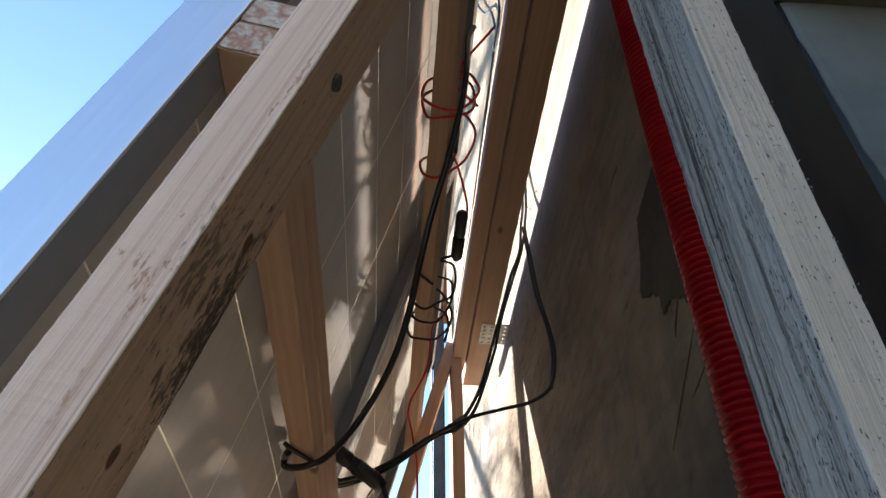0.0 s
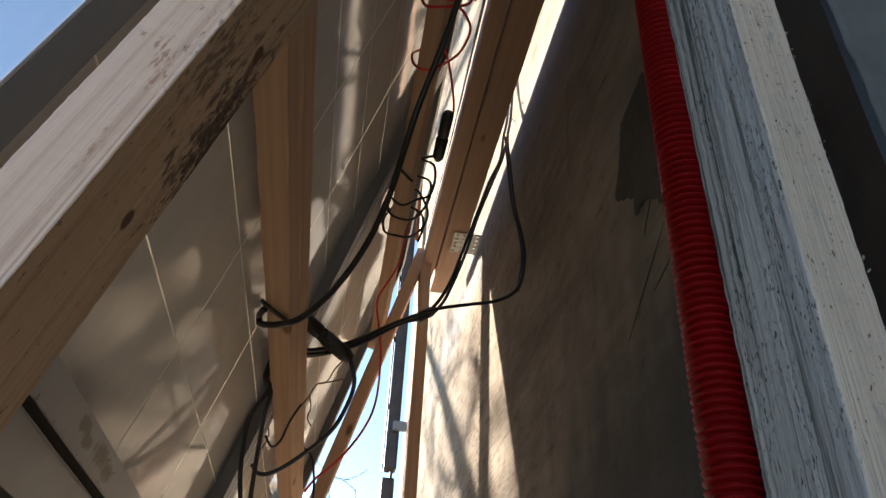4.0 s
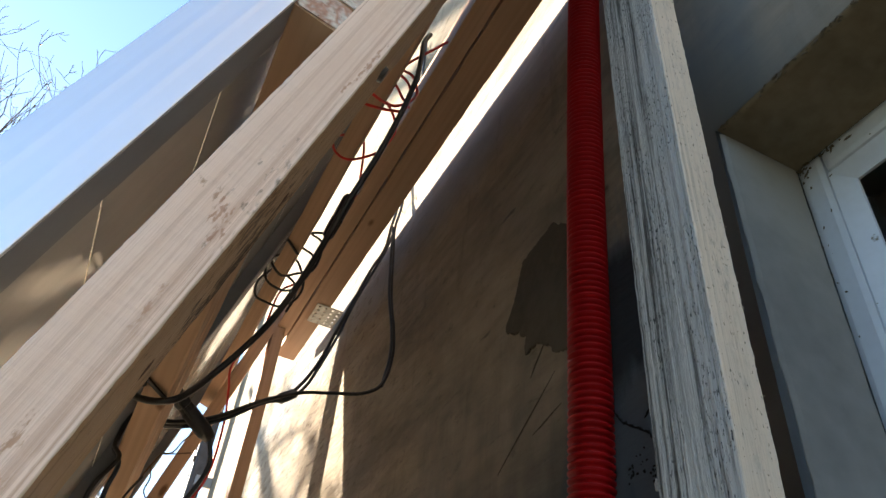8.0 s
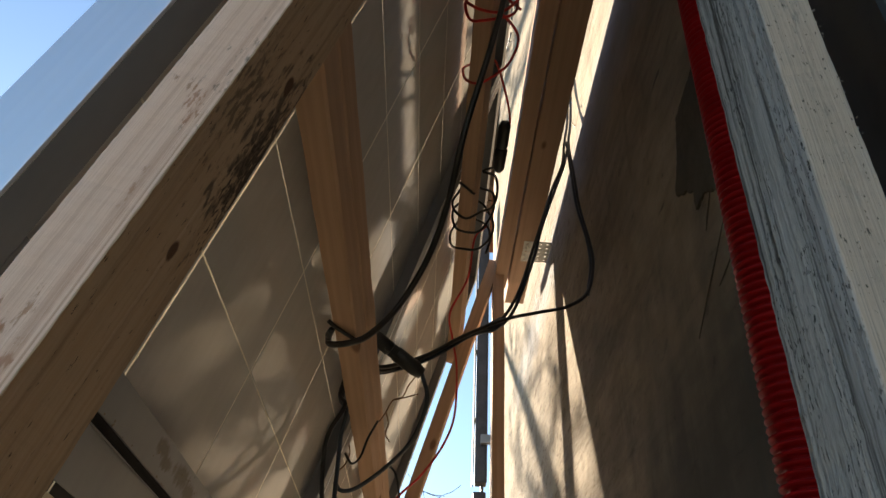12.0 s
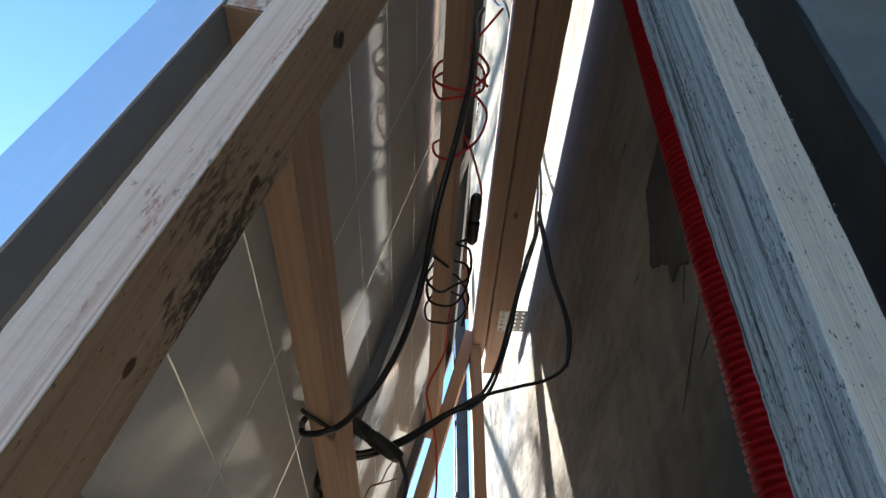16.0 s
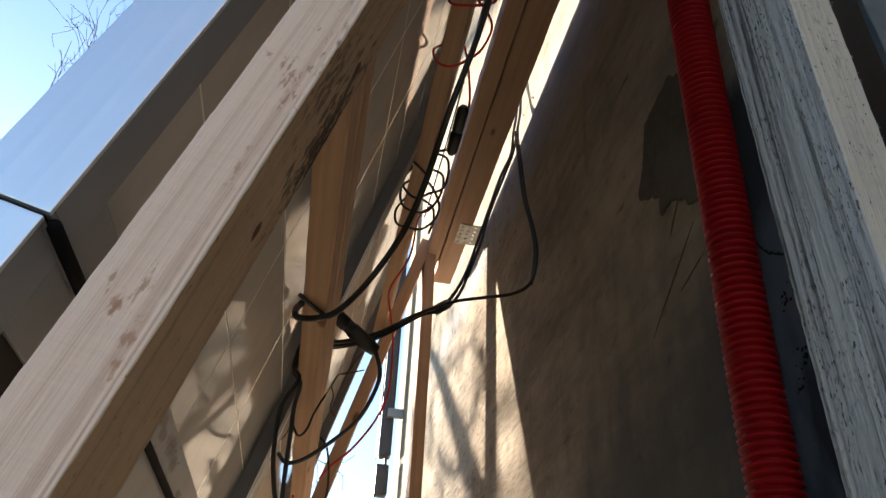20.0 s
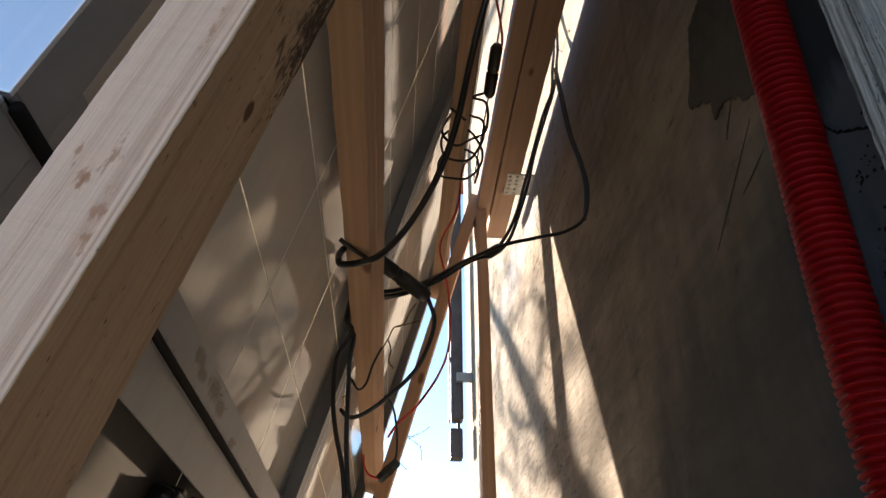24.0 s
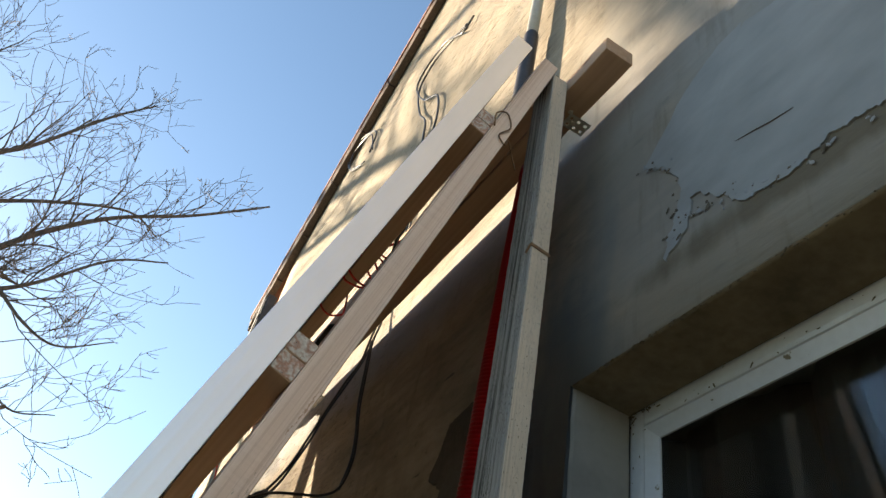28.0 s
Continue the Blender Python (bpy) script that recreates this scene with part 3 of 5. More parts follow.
def slope(s, n, y):
    """A place by its height s along the lean, its depth n behind the panels' back edge, and y."""
    p = ORIGIN + UP * s + INN * n
    return Vector((p.x, y, p.z))


def slope_m(s, n, y):
    """A pose on the lean: local x inwards, y along the wall, z up the lean."""
    p = slope(s, n, y)
    return Matrix(((INN.x, 0, UP.x, p.x), (0, 1, 0, p.y), (INN.z, 0, UP.z, p.z), (0, 0, 0, 1)))


def along_y(s, n, y):
    """A pose on the lean for boards that run along the wall: local z along y, x inwards, y down the lean."""
    p = slope(s, n, y)
    return Matrix(((INN.x, -UP.x, 0, p.x), (0, 0, 1, p.y), (INN.z, -UP.z, 0, p.z), (0, 0, 0, 1)))


def upright(x, y, z):
    return Matrix.Translation((x, y, z))


def flat_y(x, y, z):
    """For boards along the wall, level: local z along y, local x along x, local y down."""
    return Matrix(((1, 0, 0, x), (0, 0, 1, y), (0, -1, 0, z), (0, 0, 0, 1)))


# ---- setting ----
Y0, Y1, TOP = -4.0, 2.72, 4.30
CORNER = 2.93
WY0, WY1, WZ0, WZ1 = -1.05, 0.275, 0.85, 2.069


def ring_wall():
    """The house wall with its window opening, finely cut so that the plaster is slightly wavy."""
    bm = bmesh.new()
    ys = [Y0, -3, -2, -1.5, WY0] + [WY0 + (WY1 - WY0) * i / 6 for i in range(1, 6)] + [WY1] + [WY1 + (Y1 - WY1) * i / 14 for i in range(1, 15)] + [CORNER]
    zs = [0, 0.4, WZ0] + [WZ0 + (WZ1 - WZ0) * i / 6 for i in range(1, 6)] + [WZ1] + [WZ1 + (TOP - WZ1) * i / 19 for i in range(1, 20)]
    front, back = {}, {}
    for i, y in enumerate(ys):
        for j, z in enumerate(zs):
            edge = y in (Y0, CORNER, WY0, WY1) or z in (WZ0, WZ1)
            w = 0 if edge else 0.0016 * noise.noise((y * 3, z * 3, 0.4))
            z = min(z, TOP - max(0.0, y - Y1) * 0.62)
            front[i, j] = bm.verts.new((WALL + w, y, z))
            back[i, j] = bm.verts.new((WALL + 0.32, y, z))
    hole = lambda i, j: WY0 <= ys[i] < WY1 and WZ0 <= zs[j] < WZ1
    for i in range(len(ys) - 1):
        for j in range(len(zs) - 1):
            if hole(i, j):
                continue
            bm.faces.new((front[i, j], front[i, j + 1], front[i + 1, j + 1], front[i + 1, j]))
            bm.faces.new((back[i, j], back[i + 1, j], back[i + 1, j + 1], back[i, j + 1]))
    ia, ib, ja, jb = ys.index(WY0), ys.index(WY1), zs.index(WZ0), zs.index(WZ1)
    for j in range(ja, jb):
        bm.faces.new((front[ib, j], front[ib, j + 1], back[ib, j + 1], back[ib, j]))
        bm.faces.new((front[ia, j], back[ia, j], back[ia, j + 1], front[ia, j + 1]))
    for i in range(ia, ib):
        bm.faces.new((front[i, jb], front[i + 1, jb], back[i + 1, jb], back[i, jb]))
        bm.faces.new((front[i, ja], back[i, ja], back[i + 1, ja], front[i + 1, ja]))
    n, k = len(ys) - 1, len(zs) - 1
    for j in range(k):
        bm.faces.new((front[n, j], front[n, j + 1], back[n, j + 1], back[n, j]))
        bm.faces.new((front[0, j], back[0, j], back[0, j + 1], front[0, j + 1]))
    for i in range(n):
        bm.faces.new((front[i, k], back[i, k], back[i + 1, k], front[i + 1, k]))
    return bm


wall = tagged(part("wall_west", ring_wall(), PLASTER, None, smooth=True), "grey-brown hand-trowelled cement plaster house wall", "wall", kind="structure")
tagged(part("wall_north", box((WALL + 0.324, CORNER - 0.3, 0), (8, CORNER - 0.002, TOP - 0.15)), PLASTER), "plain cement plaster end wall of the house", "wall", kind="structure")
tagged(part("wall_south", box((WALL + 0.324, Y0, 0), (8, Y0 + 0.3, TOP)), PLASTER), "plain cement plaster wall of the house", "wall", kind="structure")
tagged(part("wall_east", box((7.7, Y0 + 0.304, 0), (8, CORNER - 0.304, TOP)), PLASTER), "plain cement plaster wall of the house", "wall", kind="structure")
tagged(part("ceiling", box((WALL + 0.324, Y0 + 0.304, 2.6), (7.69, CORNER - 0.304, 2.75)), ROOM), "plain room ceiling behind the window", "ceiling", kind="structure")
tagged(part("floor", box((WALL + 0.324, Y0 + 0.304, 0.02), (7.69, CORNER - 0.304, 0.1)), ROOM), "plain room floor behind the window", "floor", kind="structure")
tagged(part("partition_wall", box((2.4, Y0 + 0.304, 0.104), (2.5, CORNER - 0.304, 2.596)), ROOM), "plain inner room wall behind the window", "wall", kind="structure")


def ground():
    bm = bmesh.new()
    n = 48
    grid = {}
    for i in range(n + 1):
        for j in range(n + 1):
            a, b = (i / n * 2 - 1), (j / n * 2 - 1)
            x, y = 900 * abs(a) ** 3 * (1 if a > 0 else -1), 900 * abs(b) ** 3 * (1 if b > 0 else -1)
            grid[i, j] = bm.verts.new((x, y, 0.03 * noise.noise((x * 0.4, y * 0.4, 0)) - 0.02))
    for i in range(n):
        for j in range(n):
            bm.faces.new((grid[i, j], grid[i + 1, j], grid[i + 1, j + 1], grid[i, j + 1]))
    return bm


tagged(part("ground", ground(), SOIL, smooth=True), "dull winter grass and bare soil round the house", "ground", kind="structure")

# window in the reveal
window = thing("window_1", "white plastic window frame with chipped plaster bits, dark glass", "window", kind="structure", at=(WALL + 0.1, 0, 1.4))
FX0, FX1 = WALL + 0.088, WALL + 0.0995
FW = 0.025
for name, lo, hi in (("window_frame", (FX0, WY1 - FW, WZ0), (FX1, WY1, WZ1)), ("window_frame", (FX0, WY0, WZ0), (FX1, WY0 + FW, WZ1)),
                     ("window_frame", (FX0 - 0.0015, WY0 + FW, WZ1 - FW), (FX1, WY1 - FW, WZ1)), ("window_frame", (FX0 - 0.0015, WY0 + FW, WZ0), (FX1, WY1 - FW, WZ0 + FW))):
    part(name, box(lo, hi, 0.006), PVC, window)
BW = 0.017
for axis in (0, 1):
    bm = bmesh.new()
    edge = WY1 - FW if axis == 0 else WZ1 - FW
    ends = (WZ0 + FW, WZ1 - FW - 0.0005) if axis == 0 else (WY0 + FW, WY1 - FW - 0.0005)
    prof = ((FX0 + 0.0015, edge), (FX0 + 0.0026, edge - 0.003), (FX0 + 0.0085, edge - BW), (FX0 + 0.0112, edge - BW), (FX0 + 0.0112, edge))
    rings = [[bm.verts.new((x, q, e) if axis == 0 else (x, e, q)) for x, q in prof] for e in ends]
    for k in range(5):
        m = (k + 1) % 5
        bm.faces.new((rings[0][k], rings[0][m], rings[1][m], rings[1][k]))
    bm.faces.new(rings[0]), bm.faces.new(rings[1])
    bmesh.ops.recalc_face_normals(bm, faces=bm.faces)
    part("glazing_bead", bm, PVC, window)
pane = part("pane", box((FX0 + 0.0118, WY0 + 0.004, WZ0 + 0.004), (FX0 + 0.0178, WY1 - 0.004, WZ1 - 0.004)), GLASS, window)
pane.visible_shadow = False
# light skim on the window reveal and patches on the wall
def ragged(points, depth, rough, seed, steps=26, fade=9.0):
    """A thin layer on the wall with a torn outline; points are (y, z)."""
    rng = random.Random(seed)
    out = []
    pts = [Vector((a, b)) for a, b in points]
    for a, b in zip(pts, pts[1:] + pts[:1]):
        for i in range(steps):
            q = a.lerp(b, i / steps)
            k = 1.2 * noise.noise((q.x * 22, q.y * 22, seed)) + 0.8 * noise.noise((q.x * 75, q.y * 75, seed)) + 0.35 * noise.noise((q.x * 260, q.y * 260, seed))
            nrm = Vector((b.y - a.y, a.x - b.x)).normalized()
            out.append(q + nrm * (k * rough) + Vector((rng.uniform(-1, 1), rng.uniform(-1, 1))) * rough * 0.15)
    bm = bmesh.new()
    lo = [bm.verts.new((WALL + 0.004, q.x, q.y)) for q in out]
    hi = [bm.verts.new((WALL - depth * (1 if q.y < fade else max(-0.6, 1 - (q.y - fade) * 14)), q.x, q.y)) for q in out]
    bm.faces.new(hi)
    for i in range(len(out)):
        j = (i + 1) % len(out)
        bm.faces.new((lo[i], lo[j], hi[j], hi[i]))
    bmesh.ops.recalc_face_normals(bm, faces=bm.faces)
    bmesh.ops.triangulate(bm, faces=[f for f in bm.faces if len(f.verts) > 4])
    return bm


part("plaster_patch", ragged([(0.605, 2.062), (0.567, 2.027), (0.566, 2.008), (0.548, 2.012), (0.507, 1.980), (0.47, 1.97), (0.43, 2.03), (0.46, 2.12), (0.52, 2.15), (0.57, 2.139)], 0.0026, 0.0065, 3), PLASTER_DARK, wall, "damp dark plaster patch")
part("plaster_patch", ragged([(0.115, 2.155), (0.098, 2.20), (0.085, 2.235), (0.09, 2.275), (0.105, 2.304), (0.14, 2.335), (0.182, 2.364), (0.165, 2.40), (0.19, 2.449), (0.14, 2.47), (0.09, 2.455), (0.03, 2.52), (-0.3, 2.56), (-1.2, 2.56), (-1.2, 2.14), (-0.20, 2.155), (-0.144, 2.157), (-0.10, 2.160), (-0.05, 2.15), (0.01, 2.170), (0.04, 2.205), (0.068, 2.222), (0.078, 2.175)], 0.0024, 0.0075, 7, 14, 2.26), PLASTER_LIGHT, wall, "torn skim coat of pale plaster")
rng = random.Random(23)
edge = [Vector(q) for q in ((0.15, 2.34), (0.10, 2.30), (0.083, 2.24), (0.10, 2.18), (0.072, 2.20), (0.03, 2.19), (-0.02, 2.163), (-0.06, 2.152), (-0.12, 2.158), (-0.20, 2.156), (-0.30, 2.155))]
for label, material, count in (("dark pits along the torn edge", PLASTER_DARK, 42), ("pale crumbs along the torn edge", PLASTER_LIGHT, 60)):
    bits = bmesh.new()
    for k in range(count):
        f = rng.random() ** 1.2 * (len(edge) - 1.001)
        q = edge[int(f)].lerp(edge[int(f) + 1], f % 1) + Vector((rng.gauss(0, 0.009), rng.gauss(0, 0.006)))
        s = rng.uniform(0.0007, 0.0028)
        bmesh.ops.create_icosphere(bits, subdivisions=1, radius=1.0, matrix=Matrix.Translation((WALL - 0.0022, q.x, q.y)) @ Euler((rng.random() * 3, 0, 0)).to_matrix().to_4x4() @ Matrix.Diagonal((0.0008, s, s * rng.uniform(0.6, 2.6), 1)))
    tagged(part("plaster_crumbs", bits, material, wall, label), kind="stuff")
for k, (y, z, ln, tilt) in enumerate(((-0.036, 2.244, 0.075, 0.25), (0.567, 1.928, 0.125, 2.57), (0.53, 1.917, 0.05, 2.9), (0.545, 1.99, 0.04, 2.3))):
    d = Vector((0, math.cos(tilt), math.sin(tilt))) * ln / 2
    c = Vector((WALL - 0.0026 if k == 0 else WALL - 0.0006, y, z))
    part("scratch", tube([c - d, c - d * 0.3 + Vector((0, 0.002, -0.001)), c + d * 0.4, c + d], lambda i: (0.0004, 0.0008, 0.0007, 0.0003)[i], 5), PLASTER_DARK, wall, "dark scratch in the plaster")
# hairline crack, pits and pale chips low on the wall behind the post
for pts in ([(0.4376, 1.8955), (0.4289, 1.8758), (0.4175, 1.8638), (0.3971, 1.8494), (0.3863, 1.8340), (0.3827, 1.8195)], [(0.3884, 1.8718), (0.3913, 1.8647), (0.3971, 1.8612)]):
    path = [q + Vector((0, noise.noise((q.y * 300, q.z * 300, 1.0)), noise.noise((q.y * 300, q.z * 300, 7.0)))) * 0.0014 for q in smooth_path([(WALL - 0.0002, y, z) for y, z in pts], 7)]
    n = len(path) - 1
    part("crack", tube(path, lambda i: 0.0004 + 0.0011 * math.sin(math.pi * i / n) * (0.6 + 0.4 * math.sin(i * 2.1)), 5), PIT, wall, "dark crack in the plaster")
rng = random.Random(31)
pits = bmesh.new()
for k in range(70):
    y, z = rng.choice(((0.415, 1.826), (0.405, 1.828), (0.397, 1.784), (0.412, 1.777), (0.421, 1.763), (0.390, 1.815), (0.395, 1.76)))
    r = rng.uniform(0.0004, 0.0012)
    bmesh.ops.create_icosphere(pits, subdivisions=1, radius=1.0, matrix=Matrix.Translation((WALL - 0.0002, y + rng.gauss(0, 0.006), z + rng.gauss(0, 0.006))) @ Euler((rng.random() * 3, 0, 0)).to_matrix().to_4x4() @ Matrix.Diagonal((0.0006, r, r * rng.uniform(0.7, 2.2), 1)))
tagged(part("plaster_pits", pits, PIT, wall, "dark pits beside the crack"), kind="stuff")
for y, z, w, h, seed in ((0.3908, 1.8050, 0.0030, 0.0055, 51), (0.3862, 1.7925, 0.0016, 0.0018, 52), (0.3857, 1.7970, 0.0009, 0.0012, 53)):
    part("plaster_chip", ragged([(y - w, z - h), (y + w * 0.7, z - h * 0.7), (y + w, z + h * 0.2), (y + w * 0.2, z + h), (y - w * 0.8, z + h * 0.5)], 0.0012, w * 0.35, seed, 6), CHIP, wall, "pale plaster chip")
skim = bmesh.new()
rows = []
for i in range(110):
    z = WZ0 + 0.02 + (WZ1 - WZ0 - 0.0225) * i / 109
    k = noise.noise((z * 24, 1.7, 0)) + 0.6 * noise.noise((z * 130, 4.1, 0)) + 0.4 * noise.noise((z * 420, 2.1, 0))
    x = WALL + 0.0030 + 0.0024 * k + 0.004 * min(1.0, (WZ1 - z) * 4)
    rows.append([skim.verts.new(c) for c in ((x, WY1 + 0.003, z), (x + 0.0006, WY1 - 0.0008, z), (x + 0.005, WY1 - 0.0019, z), (FX0 - 0.0012, WY1 - 0.0019 - 0.0008 * k, z))])
for a, b in zip(rows, rows[1:]):
    for k in range(3):
        skim.faces.new((a[k], a[k + 1], b[k + 1], b[k]))
part("reveal_render", skim, REVEAL_PLASTER, wall, "pale smooth plaster on the window reveal")
soffit = bmesh.new()
cols = []
for i in range(160):
    y = WY0 + 0.001 + (WY1 - WY0 - 0.003) * i / 159
    k = noise.noise((y * 26, 3.3, 0)) + 0.7 * noise.noise((y * 140, 8.1, 0)) + 0.4 * noise.noise((y * 460, 5.1, 0))
    cols.append([soffit.verts.new(c) for c in ((WALL + 0.0015 + 0.0007 * k, y, WZ1 + 0.002), (WALL + 0.0010 - 0.0007 * k, y, WZ1 - 0.0012 - 0.0008 * k), (WALL + 0.006, y, WZ1 - 0.0026 - 0.0003 * k), (WALL + 0.045, y, WZ1 - 0.0020 - 0.0006 * k), (FX0 - 0.001, y, WZ1 - 0.0024))])
for a, b in zip(cols, cols[1:]):
    for k in range(4):
        soffit.faces.new((a[k], b[k], b[k + 1], a[k + 1]))
part("soffit_render", soffit, SOFFIT_SHADED, wall, "brown cement under the lintel, coloured darker for shade", smooth=True)
rng = random.Random(11)
crumbs = bmesh.new()
for k in range(110):
    a = rng.random()
    if a < 0.16:
        c = Vector((FX0 - 0.0016, WY1 - 0.002 - abs(rng.gauss(0, 0.006)), WZ1 - 0.003 - abs(rng.gauss(0, 0.012))))
        r = rng.uniform(0.0005, 0.0012)
    elif a < 0.32:
        c = Vector((FX0 - 0.0024, WY1 - 0.003 - abs(rng.gauss(0, 0.022)), WZ1 - 0.004 - abs(rng.gauss(0, 0.004))))
        r = rng.uniform(0.0005, 0.0013)
    elif a < 0.75:
        c = Vector((FX0 - 0.0003, WY1 - 0.001 - rng.random() ** 3 * 0.03, WZ1 - 0.02 - rng.random() * 0.5))
        r = rng.uniform(0.0003, 0.0009)
    else:
        c = Vector((FX0 - 0.0018, WY1 - 0.06 - rng.random() * 0.4, WZ1 - FW + 0.002 + rng.random() ** 2 * 0.02))
        r = rng.uniform(0.0003, 0.0012)
    bmesh.ops.create_icosphere(crumbs, subdivisions=1, radius=1.0, matrix=Matrix.Translation(c) @ Euler((rng.random() * 3, 0, 0)).to_matrix().to_4x4() @ Matrix.Diagonal((r * 0.5, r, r * rng.uniform(0.8, 4.0), 1)))
tagged(part("mortar_crumbs", crumbs, PLASTER_DARK, window, "specks of dried mortar"), kind="stuff")
curtain = bmesh.new()
cols = []
for i in range(60):
    y = -1.04 + 1.31 * i / 59
    cols.append([curtain.verts.new((0.412 + 0.012 * math.sin(i * 0.9) + 0.008 * math.sin(i * 2.3), y, z)) for z in (0.9, 1.4, 2.05)])
for a, b in zip(cols, cols[1:]):
    for j in (0, 1):
        curtain.faces.new((a[j], b[j], b[j + 1], a[j + 1]))
arris = bmesh.new()
for k in range(130):
    c = Vector((WALL + rng.uniform(-0.0006, 0.004), WY1 - 0.004 - rng.random() ** 1.3 * 0.55, WZ1 - 0.0006 - rng.random() * 0.0022))
    r = rng.uniform(0.0005, 0.0014)
    bmesh.ops.create_icosphere(arris, subdivisions=1, radius=1.0, matrix=Matrix.Translation(c) @ Euler((rng.uniform(-0.5, 0.5), 0, rng.uniform(-0.4, 0.4))).to_matrix().to_4x4() @ Matrix.Diagonal((r, r * rng.uniform(1.0, 3.2), r * 0.8, 1)))
tagged(part("arris_crumbs", arris, PLASTER_DARK, wall, "dark crumbs along the lintel edge"), kind="stuff")
drape = tagged(part("curtain", curtain, CURTAIN, smooth=True), "dim folded curtain hanging behind the window glass", "curtain")
drape.modifiers.new("thick", "SOLIDIFY").thickness = 0.003

# ---- the panel rack ----
rack = thing("timber_rack", "leaning rack of sawn pine legs and rails with grey weathered post", "rack", at=(0.0, 0.24, 0.0))
S_TOP, S_BASE = 0.60, -2.06
LY, FY = 0.215, 1.47
for k, y in enumerate((LY, FY)):
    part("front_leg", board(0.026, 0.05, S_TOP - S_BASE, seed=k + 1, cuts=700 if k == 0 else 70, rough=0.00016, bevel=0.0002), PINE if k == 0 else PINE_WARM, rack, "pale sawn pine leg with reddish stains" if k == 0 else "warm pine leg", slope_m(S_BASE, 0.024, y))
post = part("back_post", board(0.0255, 0.052, 2.545, seed=5, cuts=420, rough=0.0003, bevel=0.0016), GREY_WOOD, rack, "grey weathered rough-sawn post", upright(0.1637, 0.216, 0.0))
rng = random.Random(41)
chips = bmesh.new()
for k in range(120):
    z = rng.uniform(1.55, 2.54)
    x = 0.1895 + rng.gauss(0, 0.0004) if k % 3 else rng.uniform(0.165, 0.188)
    y = 0.2162 if k % 3 == 0 else 0.2166 + rng.random() * 0.001
    r = rng.uniform(0.0003, 0.0007)
    bmesh.ops.create_icosphere(chips, subdivisions=1, radius=1.0, matrix=Matrix.Translation((x, y, z)) @ Euler((rng.random() * 3, rng.random(), 0)).to_matrix().to_4x4() @ Matrix.Diagonal((r * 0.8, r * 0.5, r * rng.uniform(0.8, 2.4), 1)))
tagged(part("splinters", chips, GREY_WOOD, rack, "tiny splinters on the post's edge"), kind="stuff")
part("back_post", board(0.026, 0.045, 2.528, seed=6, cuts=30), PINE_WARM, rack, "warm pine post", upright(0.1525, FY, 0.0))
for s in (-0.0635, 0.3915):
    for k in (0, 1):
        part("rail_board", board(0.0238, 0.0222, 1.335, seed=10 + k, cuts=40), PINE_WARM, rack, "", along_y(s - 0.0232 * k, 0.0, 0.2195))
        part("painted_end", board(0.0225, 0.0208, 0.0012, seed=31 + k, cuts=2, rough=0.0003), PINE_PAINTED, rack, "white painted board end", along_y(s - 0.0006 - 0.0232 * k, 0.0007, 0.2185))
for k in (0, 1):
    part("rail_board", board(0.0238, 0.0222, 1.335, seed=15 + k, cuts=40), PINE_WARM, rack, "", along_y(-0.445 - 0.0232 * k, 0.0, 0.2195))
part("top_rail", board(0.030, 0.045, 1.255, seed=21, cuts=40), PINE_WARM, rack, "", flat_y(0.158, 0.275, 2.575))
part("top_rail", board(0.048, 0.03, 1.475, seed=22, cuts=40), PINE_WARM, rack, "", flat_y(0.1925, 0.13, 2.565))


def perforated(nx, ny, cell=0.0145, hole=0.0034, thick=0.002):
    """A galvanised plate with punched holes, centred on the origin."""
    bm = bmesh.new()
    for i in range(nx):
        for j in range(ny):
            cx, cy = (i - nx / 2 + 0.5) * cell, (j - ny / 2 + 0.5) * cell
            ring_o, ring_i = [], []
            for k in range(8):
                a = math.pi / 4 * k
                q = max(abs(math.cos(a)), abs(math.sin(a)))
                ring_o.append((cx + math.cos(a) / q * cell / 2, cy + math.sin(a) / q * cell / 2))
                ring_i.append((cx + math.cos(a) * hole, cy + math.sin(a) * hole))
            lev = []
            for z in (-thick / 2, thick / 2):
                lev.append(([bm.verts.new((x, y, z)) for x, y in ring_o], [bm.verts.new((x, y, z)) for x, y in ring_i]))
            for k in range(8):
                m = (k + 1) % 8
                bm.faces.new((lev[0][0][m], lev[0][0][k], lev[0][1][k], lev[0][1][m]))
                bm.faces.new((lev[1][0][k], lev[1][0][m], lev[1][1][m], lev[1][1][k]))
                bm.faces.new((lev[0][1][m], lev[0][1][k], lev[1][1][k], lev[1][1][m]))
    bmesh.ops.remove_doubles(bm, verts=bm.verts, dist=1e-5)
    return bm


for y in (1.377, 0.262):
    plate = part("perforated_bracket", perforated(4, 5, 0.0152, 0.0031) if y > 1 else perforated(3, 2, 0.0128, 0.003), STEEL, rack, "galvanised perforated bracket plate", Matrix.Translation((0.241 if y > 1 else 0.2415, y, 2.5328)))
    for dx, dy in ((-0.0217, 0.0145), (-0.0217, -0.0145), (-0.0072, 0.0)):
        bm = bmesh.new()
        bmesh.ops.create_uvsphere(bm, u_segments=10, v_segments=6, radius=0.0042, matrix=Matrix.Translation((dx, dy, -0.001)) @ Matrix.Diagonal((1, 1, 0.45, 1)))
        part("screw", bm, STEEL, plate, smooth=True)
# bolt in the near leg
bm = bmesh.new()
bmesh.ops.create_cone(bm, cap_ends=True, segments=14, radius1=0.0052, radius2=0.0044, depth=0.003)
